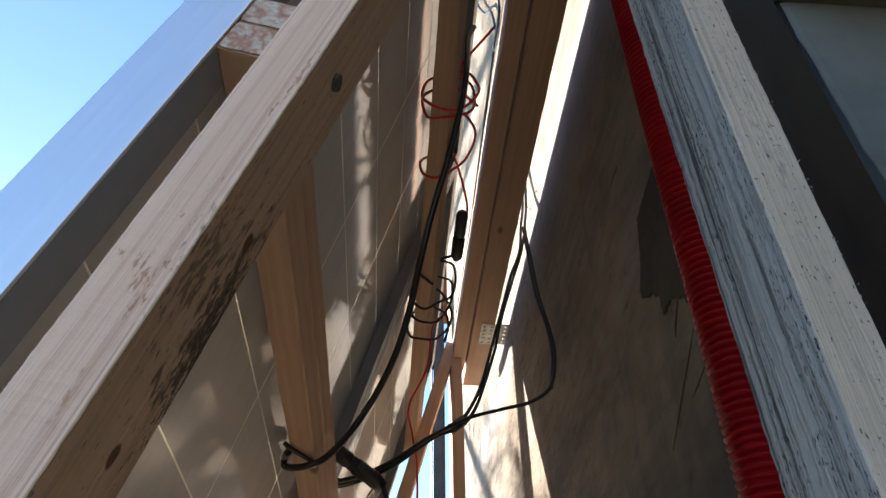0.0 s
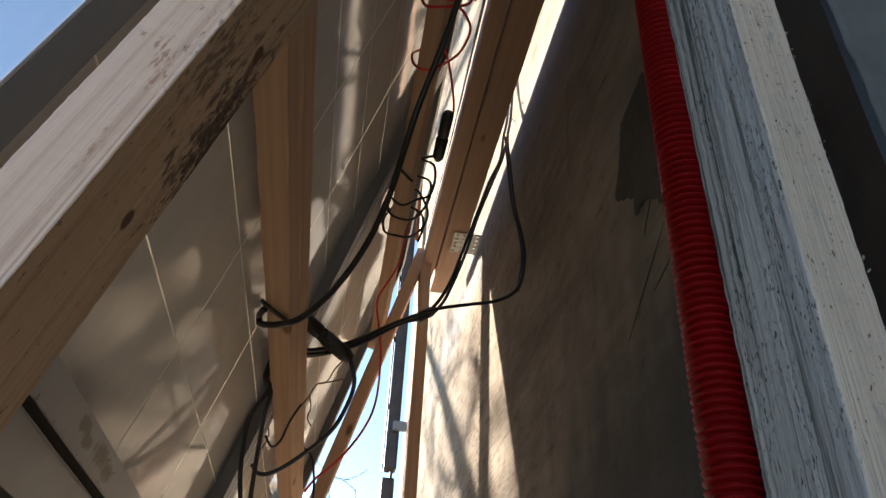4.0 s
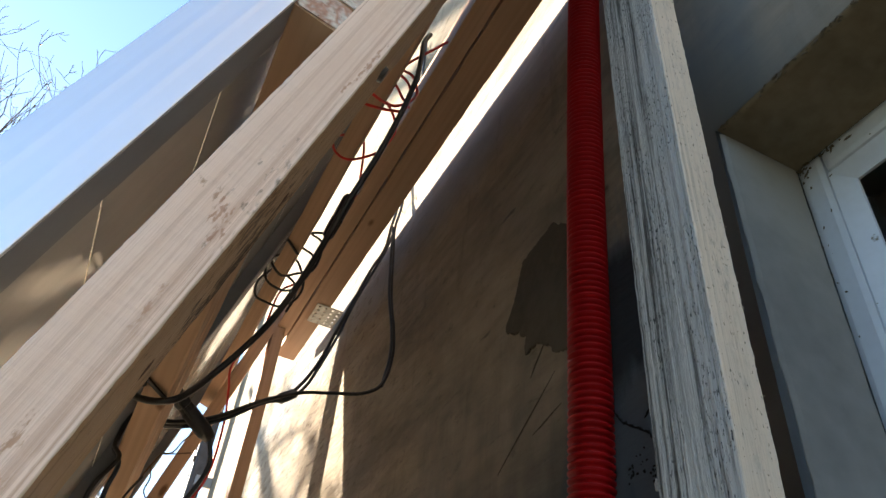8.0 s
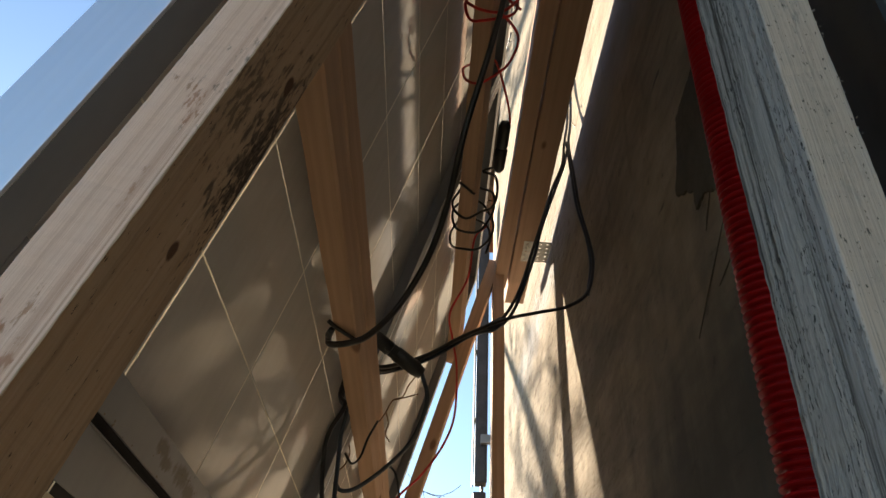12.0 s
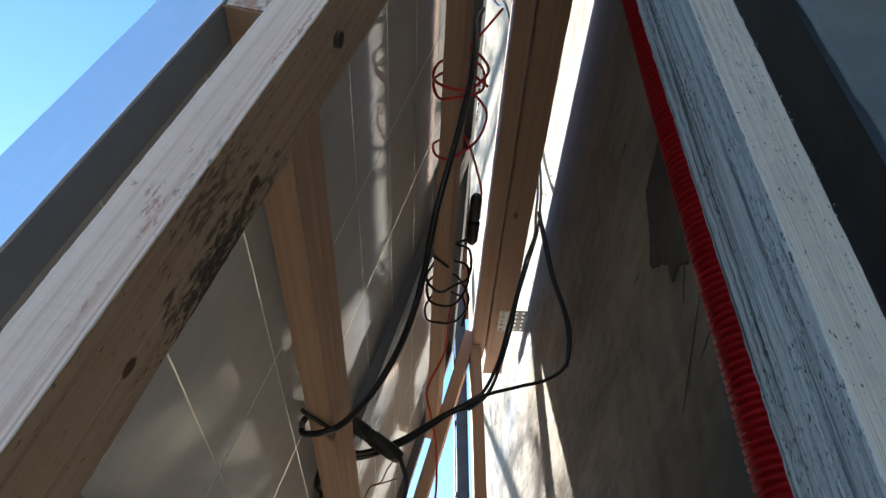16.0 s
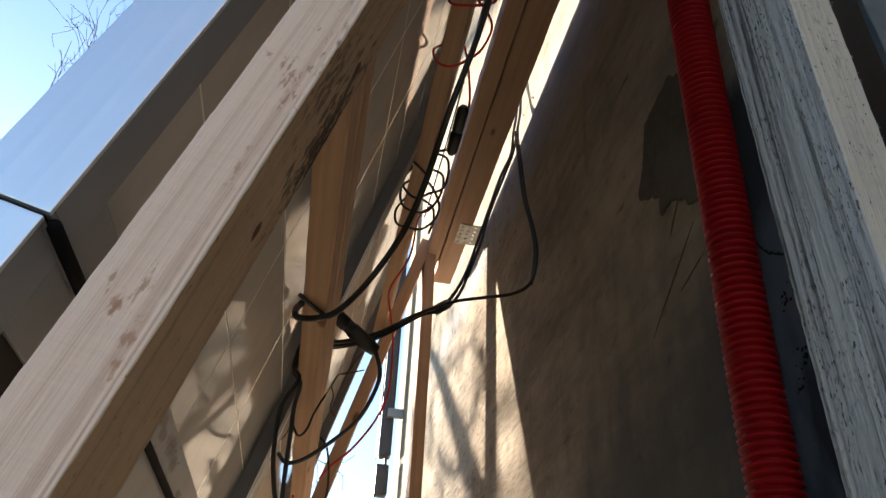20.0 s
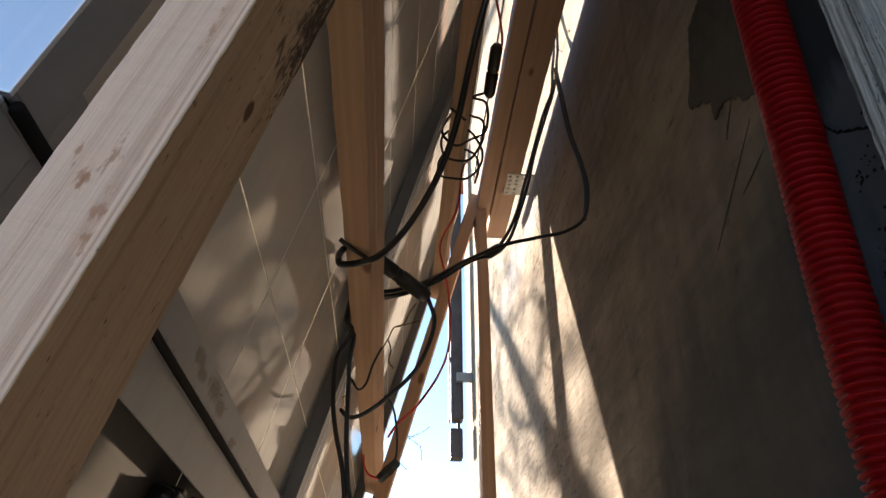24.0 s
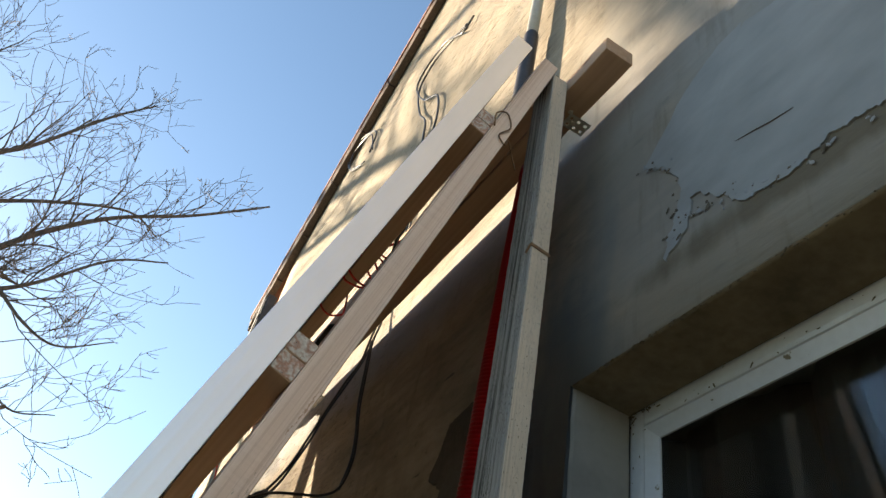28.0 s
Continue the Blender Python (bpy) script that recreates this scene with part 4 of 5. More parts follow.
bolt = part("bolt", bm, BLACK, rack, "dark countersunk bolt", slope_m(-0.088, 0.0508, 0.2405) @ pose(0, 0, 0, 0, 90, 0))
# tie wires
band = box((0.1626, 0.2147, 2.1835), (0.1904, 0.2162, 2.1885), 0.0006)
for v in band.verts:
    v.co.z -= (v.co.x - 0.1626) * 0.12
part("wooden_splint", band, TWIG, rack, "brown wooden splint across the post")
part("tie_wire", tube([Vector(q) for q in ((0.1634, 0.2150, 2.188), (0.1622, 0.219, 2.184), (0.1625, 0.226, 2.178))], 0.0016, 6), TWIG, rack, "dark tie on the grey post")
w = smooth_path([slope(0.37, 0.026, 0.2135), slope(0.395, 0.018, 0.213), slope(0.41, 0.03, 0.2125), slope(0.388, 0.045, 0.2125), slope(0.36, 0.038, 0.213), slope(0.35, 0.052, 0.213), slope(0.375, 0.0535, 0.222), slope(0.372, 0.07, 0.235), slope(0.36, 0.085, 0.24)], 6)
part("tie_wire", tube(w, 0.0011, 5), TWIG, rack, "rusty twisted tie wire", smooth=True)


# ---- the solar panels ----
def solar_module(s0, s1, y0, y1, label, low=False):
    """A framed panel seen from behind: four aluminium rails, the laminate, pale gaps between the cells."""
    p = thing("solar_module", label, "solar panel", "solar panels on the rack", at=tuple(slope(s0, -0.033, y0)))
    h, w, deep, flange = s1 - s0, y1 - y0, 0.0298, 0.024
    base = Matrix.Translation(slope(s0, 0, y0)) @ Matrix(((INN.x, 0, UP.x, 0), (0, 1, 0, 0), (INN.z, 0, UP.z, 0), (0, 0, 0, 1)))

    def rail(web_lo, web_hi, fl_lo, fl_hi, ribs=(), skin=ALU_DIM, lip=ALU_DIM):
        bm = box(web_lo, web_hi, 0.0006)
        for x0, x1 in ribs:
            v = [bm.verts.new((x, y, z)) for z in (0.0006, h - 0.0006) for x, y in ((x0, -0.00002), ((x0 + x1) / 2, -0.00013), (x1, -0.00002))]
            bm.faces.new((v[0], v[1], v[4], v[3])), bm.faces.new((v[1], v[2], v[5], v[4]))
        part("frame_rail", bm, skin, p, "", base)
        part("frame_lip", box(fl_lo, fl_hi, 0.0004), lip, p, "back lip of the frame, coloured darker for shade", base)

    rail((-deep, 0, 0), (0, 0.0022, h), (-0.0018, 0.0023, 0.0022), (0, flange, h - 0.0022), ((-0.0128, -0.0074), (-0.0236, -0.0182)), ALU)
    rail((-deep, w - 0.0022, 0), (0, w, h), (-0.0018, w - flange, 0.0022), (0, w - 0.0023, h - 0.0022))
    rail((-deep, 0.0024, 0), (-0.0001, w - 0.0024, 0.0021), (-0.0019, flange + 0.0002, 0.0022), (-0.0002, w - flange - 0.0002, flange), lip=ALU_DIM if low else ALU_DIM_SOILED)
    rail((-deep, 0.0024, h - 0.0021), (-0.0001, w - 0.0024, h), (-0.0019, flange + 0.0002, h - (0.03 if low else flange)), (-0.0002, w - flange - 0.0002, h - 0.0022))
    cols, rows = 4, 9
    py, ps = (w - 0.024) / cols, (h - 0.022) / rows
    me = None
    for i in range(cols):
        for j in range(rows):
            lo_y, hi_y = (0.003 if i == 0 else 0.012 + py * i + 0.0012), (w - 0.003 if i == cols - 1 else 0.012 + py * (i + 1) - 0.0012)
            lo_s, hi_s = (0.003 if j == 0 else 0.02 + ps * j + 0.0009), (h - 0.003 if j == rows - 1 else 0.02 + ps * (j + 1) - 0.0009)
            bm = box((-0.0275, lo_y, lo_s), (-0.0195, hi_y, hi_s))
            cell = part("solar_cell", bm, SHEET_SHADED if low else SHEET, p, "", base)
            cell.data.materials.append(CELL)
            cell.data.polygons[0].material_index = 1
    for i in range(1, cols):
        part("cell_gap", box((-0.0278, 0.012 + py * i - 0.00118, 0.004), (-0.0197, 0.012 + py * i + 0.00118, h - 0.004)), CELL_GAP, p, "pale translucent gap between cells" if i == 1 else "", base)
    for j in range(1, rows):
        for i in range(cols):
            lo_y, hi_y = (0.004 if i == 0 else 0.012 + py * i + 0.00118), (w - 0.004 if i == cols - 1 else 0.012 + py * (i + 1) - 0.00118)
            part("cell_gap", box((-0.0278, lo_y, 0.02 + ps * j - 0.00085), (-0.0197, hi_y, 0.02 + ps * j + 0.00085)), CELL_GAP, p, "", base)
    if low:
        part("cell_gap", box((-0.0194, 0.148, h - 0.037), (-0.0188, 0.190, h - 0.031)), CELL_GAP, p, "", base)
    return p, base


SEAM = -0.332
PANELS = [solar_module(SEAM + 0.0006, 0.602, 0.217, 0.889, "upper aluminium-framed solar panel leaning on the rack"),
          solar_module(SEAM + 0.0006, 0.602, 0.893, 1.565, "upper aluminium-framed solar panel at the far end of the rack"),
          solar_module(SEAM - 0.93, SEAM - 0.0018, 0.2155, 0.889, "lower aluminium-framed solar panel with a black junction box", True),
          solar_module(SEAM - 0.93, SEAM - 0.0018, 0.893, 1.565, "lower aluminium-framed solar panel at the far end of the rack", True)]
seal = thing("seam_strip", "black rubber strip in the joint between the panels", "seal", at=tuple(slope(SEAM, -0.03, 0.22)))
part("rubber_strip", box((-0.0290, 0.0, -0.0017), (-0.0022, 1.34, 0.0005)), SEAL_RUBBER, seal, "", slope_m(SEAM, 0.0, 0.2195))
part("rubber_bead", tube([slope(SEAM - 0.0010 + 0.0003 * noise.noise((k * 0.4, 2, 0)), 0.0012 + 0.0004 * noise.noise((k * 0.3, 7, 0)), 0.221 + 0.0335 * k) for k in range(41)], lambda k: 0.0025 + 0.0003 * noise.noise((k * 0.5, 5, 0)), 10), SEAL_RUBBER, seal, "", smooth=True)
seal_v = thing("seam_strip", "black rubber strip in the upright joint between the panels", "seal", at=tuple(slope(-1.2, -0.03, 0.891)))
part("rubber_strip", box((-0.0290, 0.0003, 0.0), (-0.006, 0.0037, 1.85)), BLACK, seal_v, "", slope_m(-1.262, 0.0, 0.889))
rng = random.Random(4)
dirt = bmesh.new()
for k in range(46):
    if k < 16:
        c = rng.choice((0.44, 0.475, 0.50))
        y, s = c + rng.gauss(0, 0.011), SEAM + 0.016 + rng.gauss(0, 0.0035) + (c - 0.47) * 0.1
    else:
        y, s = 0.34 + rng.random() ** 1.5 * 0.5, SEAM + 0.003 + abs(rng.gauss(0, 0.003))
    r = rng.uniform(0.0004, 0.0016) * (0.6 if k < 16 else 0.5)
    q = slope(s, 0.0001, y)
    m = slope_m(s, 0.0001, y) @ Euler((rng.uniform(0, 3.1), 0, 0)).to_matrix().to_4x4()
    bmesh.ops.create_icosphere(dirt, subdivisions=1, radius=1.0, matrix=m @ Matrix.Diagonal((0.0002, r * rng.uniform(1.0, 2.6), r, 1)))
tagged(part("dirt_specks", dirt, DIRT, PANELS[0][0], "smudges of brown dirt on the frame"), kind="stuff")

# junction box on the lower near panel
low, base = PANELS[2]
h = 0.927
jb = base @ Matrix.Translation((-0.0194, 0.2895, 0.786))
body = part("junction_box", box((0, 0, 0), (0.0160, 0.072, 0.105), 0.006), BLACK, low, "black plastic junction box", jb)
part("lid", box((0.0162, 0.0012, 0.0012), (0.0190, 0.0708, 0.1038), 0.0026), LID, body, "dark grey lid with moulded ribs")
for k, (y0, y1, z0, z1) in enumerate(((0.006, 0.066, 0.0965, 0.0985), (0.006, 0.008, 0.010, 0.096), (0.064, 0.066, 0.010, 0.096), (0.016, 0.056, 0.086, 0.0872), (0.016, 0.0172, 0.052, 0.0855), (0.0548, 0.056, 0.052, 0.0855), (0.016, 0.056, 0.0505, 0.0517))):
    part("lid_rib", box((0.01905, y0, z0), (0.0200, y1, z1), 0.0003), LID, body)
part("lid_label", box((0.01905, 0.020, 0.056), (0.0193, 0.052, 0.082)), BLACK, body, "black label field")
for k in range(4):
    part("label_bar", box((0.01935, 0.024, 0.0605 + 0.005 * k), (0.0195, 0.048 - 0.005 * (k % 2), 0.0622 + 0.005 * k)), LID, body)
part("latch", box((0.008, 0.060, 0.1052), (0.0175, 0.070, 0.1120), 0.0015), BLACK, body)
part("latch", box((0.004, 0.020, 0.1052), (0.0150, 0.030, 0.1085), 0.0012), BLACK, body)

# ---- conduit ----
conduit = thing("corrugated_conduit", "red corrugated plastic conduit standing behind the grey post", "conduit", at=(0.2555, 0.452, 0.0))
cp = smooth_path([(0.2345, 0.371, 2.498), (0.2385, 0.391, 2.3), (0.2435, 0.410, 2.1), (0.2495, 0.428, 1.9), (0.2550, 0.445, 1.7), (0.2555, 0.452, 1.2), (0.2555, 0.452, 0.5), (0.2555, 0.452, 0.02)], 60)
pitch, run, even = 0.0012, 0.0, [cp[0]]
for a, b in zip(cp, cp[1:]):
    seg = (b - a).length
    while run + pitch <= seg:
        run += pitch
        even.append(a.lerp(b, run / seg))
    run -= seg
part("corrugated_tube", tube(even, lambda i: (0.0184, 0.0183, 0.0152, 0.0130, 0.0152)[i % 5], 20), RED_PIPE, conduit, "", smooth=True)
part("tube_mouth", tube([Vector((0.2346, 0.371, 2.494)), Vector((0.2345, 0.370, 2.506)), Vector((0.2344, 0.369, 2.518)), Vector((0.2344, 0.3685, 2.5255)), Vector((0.2344, 0.3685, 2.528))], lambda i: (0.0188, 0.0186, 0.0178, 0.0140, 0.0075)[i], 20), RED_PIPE, conduit, "smooth cut end", smooth=True)


# ---- cables ----
def cable(name, label, points, radius, material, category="cable", steps=10, sides=8, at=None):
    t = thing(name, label, category, at=tuple(points[0]))
    part("sheath", tube(smooth_path(points, steps), radius, sides), material, t, "", smooth=True)
    return t


A = [slope(*q) for q in ((0.44, 0.026, 0.53), (0.40, 0.027, 0.520), (0.356, 0.036, 0.510), (0.308, 0.046, 0.505), (0.262, 0.053, 0.512), (0.190, 0.059, 0.523), (0.116, 0.061, 0.546), (0.078, 0.063, 0.565), (0.046, 0.064, 0.600), (0.010, 0.062, 0.626), (-0.018, 0.055, 0.650), (-0.051, 0.045, 0.664), (-0.082, 0.038, 0.656), (-0.106, 0.031, 0.645), (-0.117, 0.021, 0.642), (-0.1205, 0.010, 0.646), (-0.118, -0.002, 0.656), (-0.110, -0.0065, 0.660), (-0.1125, -0.004, 0.648), (-0.1140, 0.001, 0.634))]
cable("solar_cable", "thick black solar cable looped round the lower rail", A, 0.0033, RUBBER)
plug = thing("cable_connector", "black plastic plug connector hanging under the rail", "connector", at=(-0.04, 0.77, 1.958))
a, b = Vector((-0.044, 0.768, 1.960)), Vector((0.014, 0.796, 1.929))
d = (b - a).normalized()
part("socket_body", tube([a, a + d * 0.004, a + d * 0.024, a + d * 0.026], lambda i: (0.0078, 0.0088, 0.0088, 0.0074)[i], 12), BLACK, plug, "", smooth=True)
part("coupler", tube([a + d * 0.0262, a + d * 0.032], 0.0082, 12), BLACK, plug)
part("plug_body", tube([a + d * 0.0322, a + d * 0.034, a + d * 0.062, b], lambda i: (0.0080, 0.0092, 0.0090, 0.0068)[i], 12), BLACK, plug, "", smooth=True)
for k in (-1, 1):
    o = d.orthogonal().normalized() * 0.0088 * k
    part("latch_arm", tube([a + d * 0.018 + o, a + d * 0.040 + o], 0.0016, 6), BLACK, plug)
cable("hanging_cable", "dark blue cable drooping from the plug connector", [b, (0.022, 0.800, 1.902), (0.015, 0.820, 1.877), (0.001, 0.840, 1.856), (-0.028, 0.860, 1.833), (-0.053, 0.862, 1.814), (-0.070, 0.868, 1.812), (-0.080, 0.878, 1.824)], 0.0025, BLUE_RUBBER)
cable("solar_cable", "black cable running from the rail to the wall", [slope(-0.112, -0.004, 0.789), slope(-0.086, -0.009, 0.795), slope(-0.063, -0.006, 0.799), slope(-0.0565, 0.010, 0.800), slope(-0.0575, 0.027, 0.801), (0.016, 0.830, 1.970), (0.066, 0.870, 2.024), (0.122, 0.910, 2.075), (0.172, 0.920, 2.096), (0.215, 0.925, 2.112), (0.246, 0.930, 2.141), (0.263, 0.950, 2.206), (0.262, 0.960, 2.262), (0.256, 0.980, 2.341), (0.254, 1.000, 2.448), (0.252, 1.010, 2.520), (0.262, 1.02, 2.598), (0.268, 1.03, 2.75), (0.268, 1.05, 3.2)], 0.0027, RUBBER)
cable("solar_cable", "second black cable running from the rail to the wall", [slope(-0.112, -0.004, 0.797), slope(-0.086, -0.009, 0.803), slope(-0.063, -0.006, 0.807), slope(-0.0565, 0.010, 0.809), slope(-0.0575, 0.027, 0.810), (0.029, 0.850, 1.983), (0.082, 0.900, 2.048), (0.107, 0.920, 2.069), (0.130, 0.940, 2.107), (0.150, 0.950, 2.156), (0.169, 0.960, 2.224), (0.189, 0.970, 2.298), (0.211, 0.980, 2.379), (0.233, 0.990, 2.446), (0.244, 1.008, 2.520), (0.258, 1.03, 2.61), (0.266, 1.045, 2.76), (0.267, 1.07, 3.2)], 0.0026, RUBBER)
cable("solar_cable", "blue-black cable beside the wall cables", [slope(-0.0565, 0.008, 0.818), slope(-0.0575, 0.027, 0.815), (0.02, 0.835, 1.968), (0.076, 0.886, 2.034), (0.112, 0.920, 2.066), (0.135, 0.938, 2.102), (0.152, 0.949, 2.148), (0.174, 0.960, 2.222), (0.190, 0.969, 2.290), (0.216, 0.980, 2.378), (0.236, 0.992, 2.444), (0.248, 1.005, 2.50)], 0.0024, BLUE_RUBBER)
cable("solar_cable", "blue-black cable hanging beside the wall", [(0.247, 0.933, 2.139), (0.259, 0.950, 2.205), (0.259, 0.962, 2.265), (0.251, 0.979, 2.345), (0.2495, 0.998, 2.445), (0.248, 1.008, 2.52)], 0.0026, BLUE_RUBBER)
tie = thing("cable_tie", "dark tape wound round the cable pair", "cable tie", at=(0.11, 0.918, 2.07))
part("tape", tube([Vector((0.100, 0.912, 2.060)), Vector((0.118, 0.922, 2.078))], 0.0072, 10), BLUE_RUBBER, tie, "", smooth=True)
cable("hook_wire", "thin grey hook wire in the wall", [(0.277, 1.045, 2.60), (0.262, 1.035, 2.606), (0.252, 1.025, 2.604), (0.250, 1.02, 2.592)], 0.0013, STEEL, "wire")
cable("hanging_cable", "black cable hanging down beside the lower rail", [slope(-0.086, -0.009, 0.795), slope(-0.1125, -0.004, 0.787), (-0.067, 0.775, 1.875), (-0.079, 0.775, 1.847), (-0.082, 0.775, 1.825), (-0.080, 0.775, 1.790), (-0.075, 0.775, 1.762), (-0.068, 0.775, 1.735), (-0.0645, 0.775, 1.716), (-0.0625, 0.776, 1.690), (-0.062, 0.78, 1.6), (-0.06, 0.78, 1.3), (-0.12, 0.77, 1.05)], 0.0025, RUBBER)
cable("hanging_cable", "blue-black cable hanging down beside the lower rail", [slope(-0.086, -0.009, 0.803), slope(-0.1125, -0.004, 0.796), (-0.065, 0.780, 1.872), (-0.0675, 0.780, 1.845), (-0.067, 0.780, 1.822), (-0.066, 0.780, 1.781), (-0.0645, 0.781, 1.750), (-0.0605, 0.781, 1.716), (-0.0565, 0.781, 1.690), (-0.053, 0.785, 1.6), (-0.053, 0.785, 1.3), (-0.11, 0.78, 1.05)], 0.0024, BLUE_RUBBER)
cable("hanging_wire", "thin dark wire running to the small connector", [(-0.045, 1.15, 1.950), (-0.024, 1.15, 1.932), (-0.015, 1.15, 1.896), (-0.013, 1.15, 1.861), (-0.016, 1.15, 1.838)], 0.0018, BLUE_RUBBER, "wire")
cable("hanging_wire", "thin black wire looping behind the lower rail", [(-0.068, 0.84, 1.846), (-0.060, 0.85, 1.838), (-0.052, 0.86, 1.850), (-0.046, 0.86, 1.872), (-0.036, 0.86, 1.895)], 0.0014, RUBBER, "wire")
mini = thing("wire_connector", "small grey wire connector with two wires", "connector", at=(-0.03, 1.15, 1.82))
a, b = Vector((-0.038, 1.149, 1.815)), Vector((-0.011, 1.151, 1.843))
part("shell", tube([a, a.lerp(b, 0.08), a.lerp(b, 0.92), b], lambda i: (0.0062, 0.0082, 0.0080, 0.0055)[i], 6), BLUE_RUBBER, mini)
part("clip", tube([a.lerp(b, 0.35), a.lerp(b, 0.6)], 0.0088, 6), BLACK, mini)
cable("red_wire", "short red wire bent round the lower rail", [(-0.062, 1.152, 1.852), (-0.060, 1.150, 1.836), (-0.052, 1.148, 1.822), (-0.036, 1.149, 1.816)], 0.0017, RED_WIRE, "wire")
cable("red_wire", "thin red wire drooping from the upper rail", [slope(0.41, 0.04, 1.10), (0.087, 1.100, 2.354), (0.077, 1.100, 2.268), (0.049, 1.120, 2.207), (0.055, 1.120, 2.156), (0.064, 1.130, 2.108), (0.064, 1.130, 2.027), (0.049, 1.140, 1.979), (0.017, 1.140, 1.928), (-0.013, 1.150, 1.900), (-0.027, 1.160, 1.882)], 0.0019, RED_WIRE, "wire")


def coil(y0, y1, turns, s, n, rs, rn, wobble, seed, lead_in=(), lead_out=()):
    """A loose winding round a rail that runs along the wall."""
    rng = random.Random(seed)
    pts = list(lead_in)
    k = int(turns * 10)
    for i in range(k + 1):
        a = 2 * math.pi * i / 10
        f = 1 + rng.uniform(-wobble, wobble)
        pts.append(slope(s + rs * f * math.cos(a), n + rn * f * math.sin(a), y0 + (y1 - y0) * i / k + rng.uniform(-1, 1) * 0.004))
    return pts + list(lead_out)


cable("wire_coil", "black wire wound in loose loops round the upper rail", coil(0.95, 1.10, 3.3, 0.366, 0.022, 0.046, 0.036, 0.10, 1, lead_in=[slope(0.42, 0.05, 0.94)]), 0.0023, RUBBER, "wire", 4, 6)
cable("wire_coil", "red wire wound in loose loops round the upper rail", coil(0.565, 0.60, 2.2, 0.36, 0.020, 0.040, 0.032, 0.12, 2, lead_in=[slope(0.45, 0.05, 0.53)]), 0.0019, RED_WIRE, "wire", 4, 6)
cable("wire_coil", "red wire loop round the upper rail", coil(0.64, 0.73, 1.05, 0.37, 0.022, 0.046, 0.034, 0.08, 3, lead_out=[slope(0.43, 0.05, 0.83), slope(0.435, 0.05, 0.88)]), 0.0019, RED_WIRE, "wire", 4, 6)
inline = thing("cable_connector", "black inline connector beside the upper rail", "connector", at=tuple(slope(0.43, 0.04, 0.9)))
a, b = slope(0.43, 0.045, 0.85), slope(0.41, 0.048, 0.945)
part("socket_body", tube([a, a.lerp(b, 0.06), a.lerp(b, 0.47), a.lerp(b, 0.5)], lambda i: (0.006, 0.0098, 0.0098, 0.0075)[i], 10), BLACK, inline, "", smooth=True)
part("plug_body", tube([a.lerp(b, 0.51), a.lerp(b, 0.54), a.lerp(b, 0.92), b], lambda i: (0.0075, 0.0104, 0.0098, 0.005)[i], 10), BLACK, inline, "", smooth=True)
clamp = thing("cable_tie", "black tie pinched round the lower rail", "cable tie", at=tuple(slope(-0.11, 0.01, 0.62)))
part("strap", tube(smooth_path([slope(-0.1108, -0.003, 0.624), slope(-0.1122, 0.003, 0.628), slope(-0.1122, 0.013, 0.636), slope(-0.1120, 0.023, 0.643), slope(-0.1112, 0.0258, 0.646)], 4), 0.0022, 6), BLACK, clamp)
y = 0.93
pinch = thing("cable_tie", "black tie pinched round the upper rail", "cable tie", at=tuple(slope(0.34, 0.01, y)))
part("strap", tube(smooth_path([slope(0.3435, -0.003, y - 0.012), slope(0.3430, 0.010, y - 0.004), slope(0.3430, 0.023, y + 0.006), slope(0.3445, 0.0262, y + 0.008)], 4), 0.0022, 6), BLACK, pinch)
# dry tendrils
tend = thing("dry_tendril", "dry brown vine tendrils clinging to the lower rail", "twig", at=(-0.03, 0.9, 1.92))
for pts in ([(-0.036, 0.885, 1.905), (-0.030, 0.900, 1.924), (-0.023, 0.900, 1.940), (-0.011, 0.905, 1.948), (-0.004, 0.90, 1.962), (0.004, 0.900, 1.975)], [(-0.020, 0.902, 1.942), (-0.008, 0.90, 1.945), (0.009, 0.900, 1.951)], [(-0.030, 0.90, 1.924), (-0.026, 0.90, 1.91), (-0.028, 0.90, 1.895), (-0.022, 0.90, 1.885)], [(-0.090, 0.95, 1.86), (-0.080, 0.95, 1.87), (-0.075, 0.95, 1.886), (-0.078, 0.95, 1.90)]):
    part("tendril", tube(smooth_path(pts, 5), 0.0009, 5), TWIG, tend)

# ---- eave, pipes and far corner ----
EZ = 3.74
RIDGE, PITCH = (Y0 + Y1) / 2, math.radians(31)
RISE = (Y1 - RIDGE) * math.tan(PITCH)
gable = bmesh.new()
for x in (WALL, WALL + 0.32):
    gable.faces.new([gable.verts.new((x, y, z)) for y, z in ((Y0, TOP + 0.001), (Y1, TOP + 0.001), (RIDGE, TOP + RISE))])
gable.verts.ensure_lookup_table()
for a, b in ((0, 1), (1, 2), (2, 0)):
    gable.faces.new([gable.verts[k] for k in (a, b, b + 3, a + 3)])
bmesh.ops.recalc_face_normals(gable, faces=gable.faces)
part("gable", gable, PLASTER, wall)
roof = thing("roof", "house gable roof with dark weathered verge boards", "roof", kind="structure", at=(0.2, RIDGE, TOP + RISE))
rng = random.Random(9)
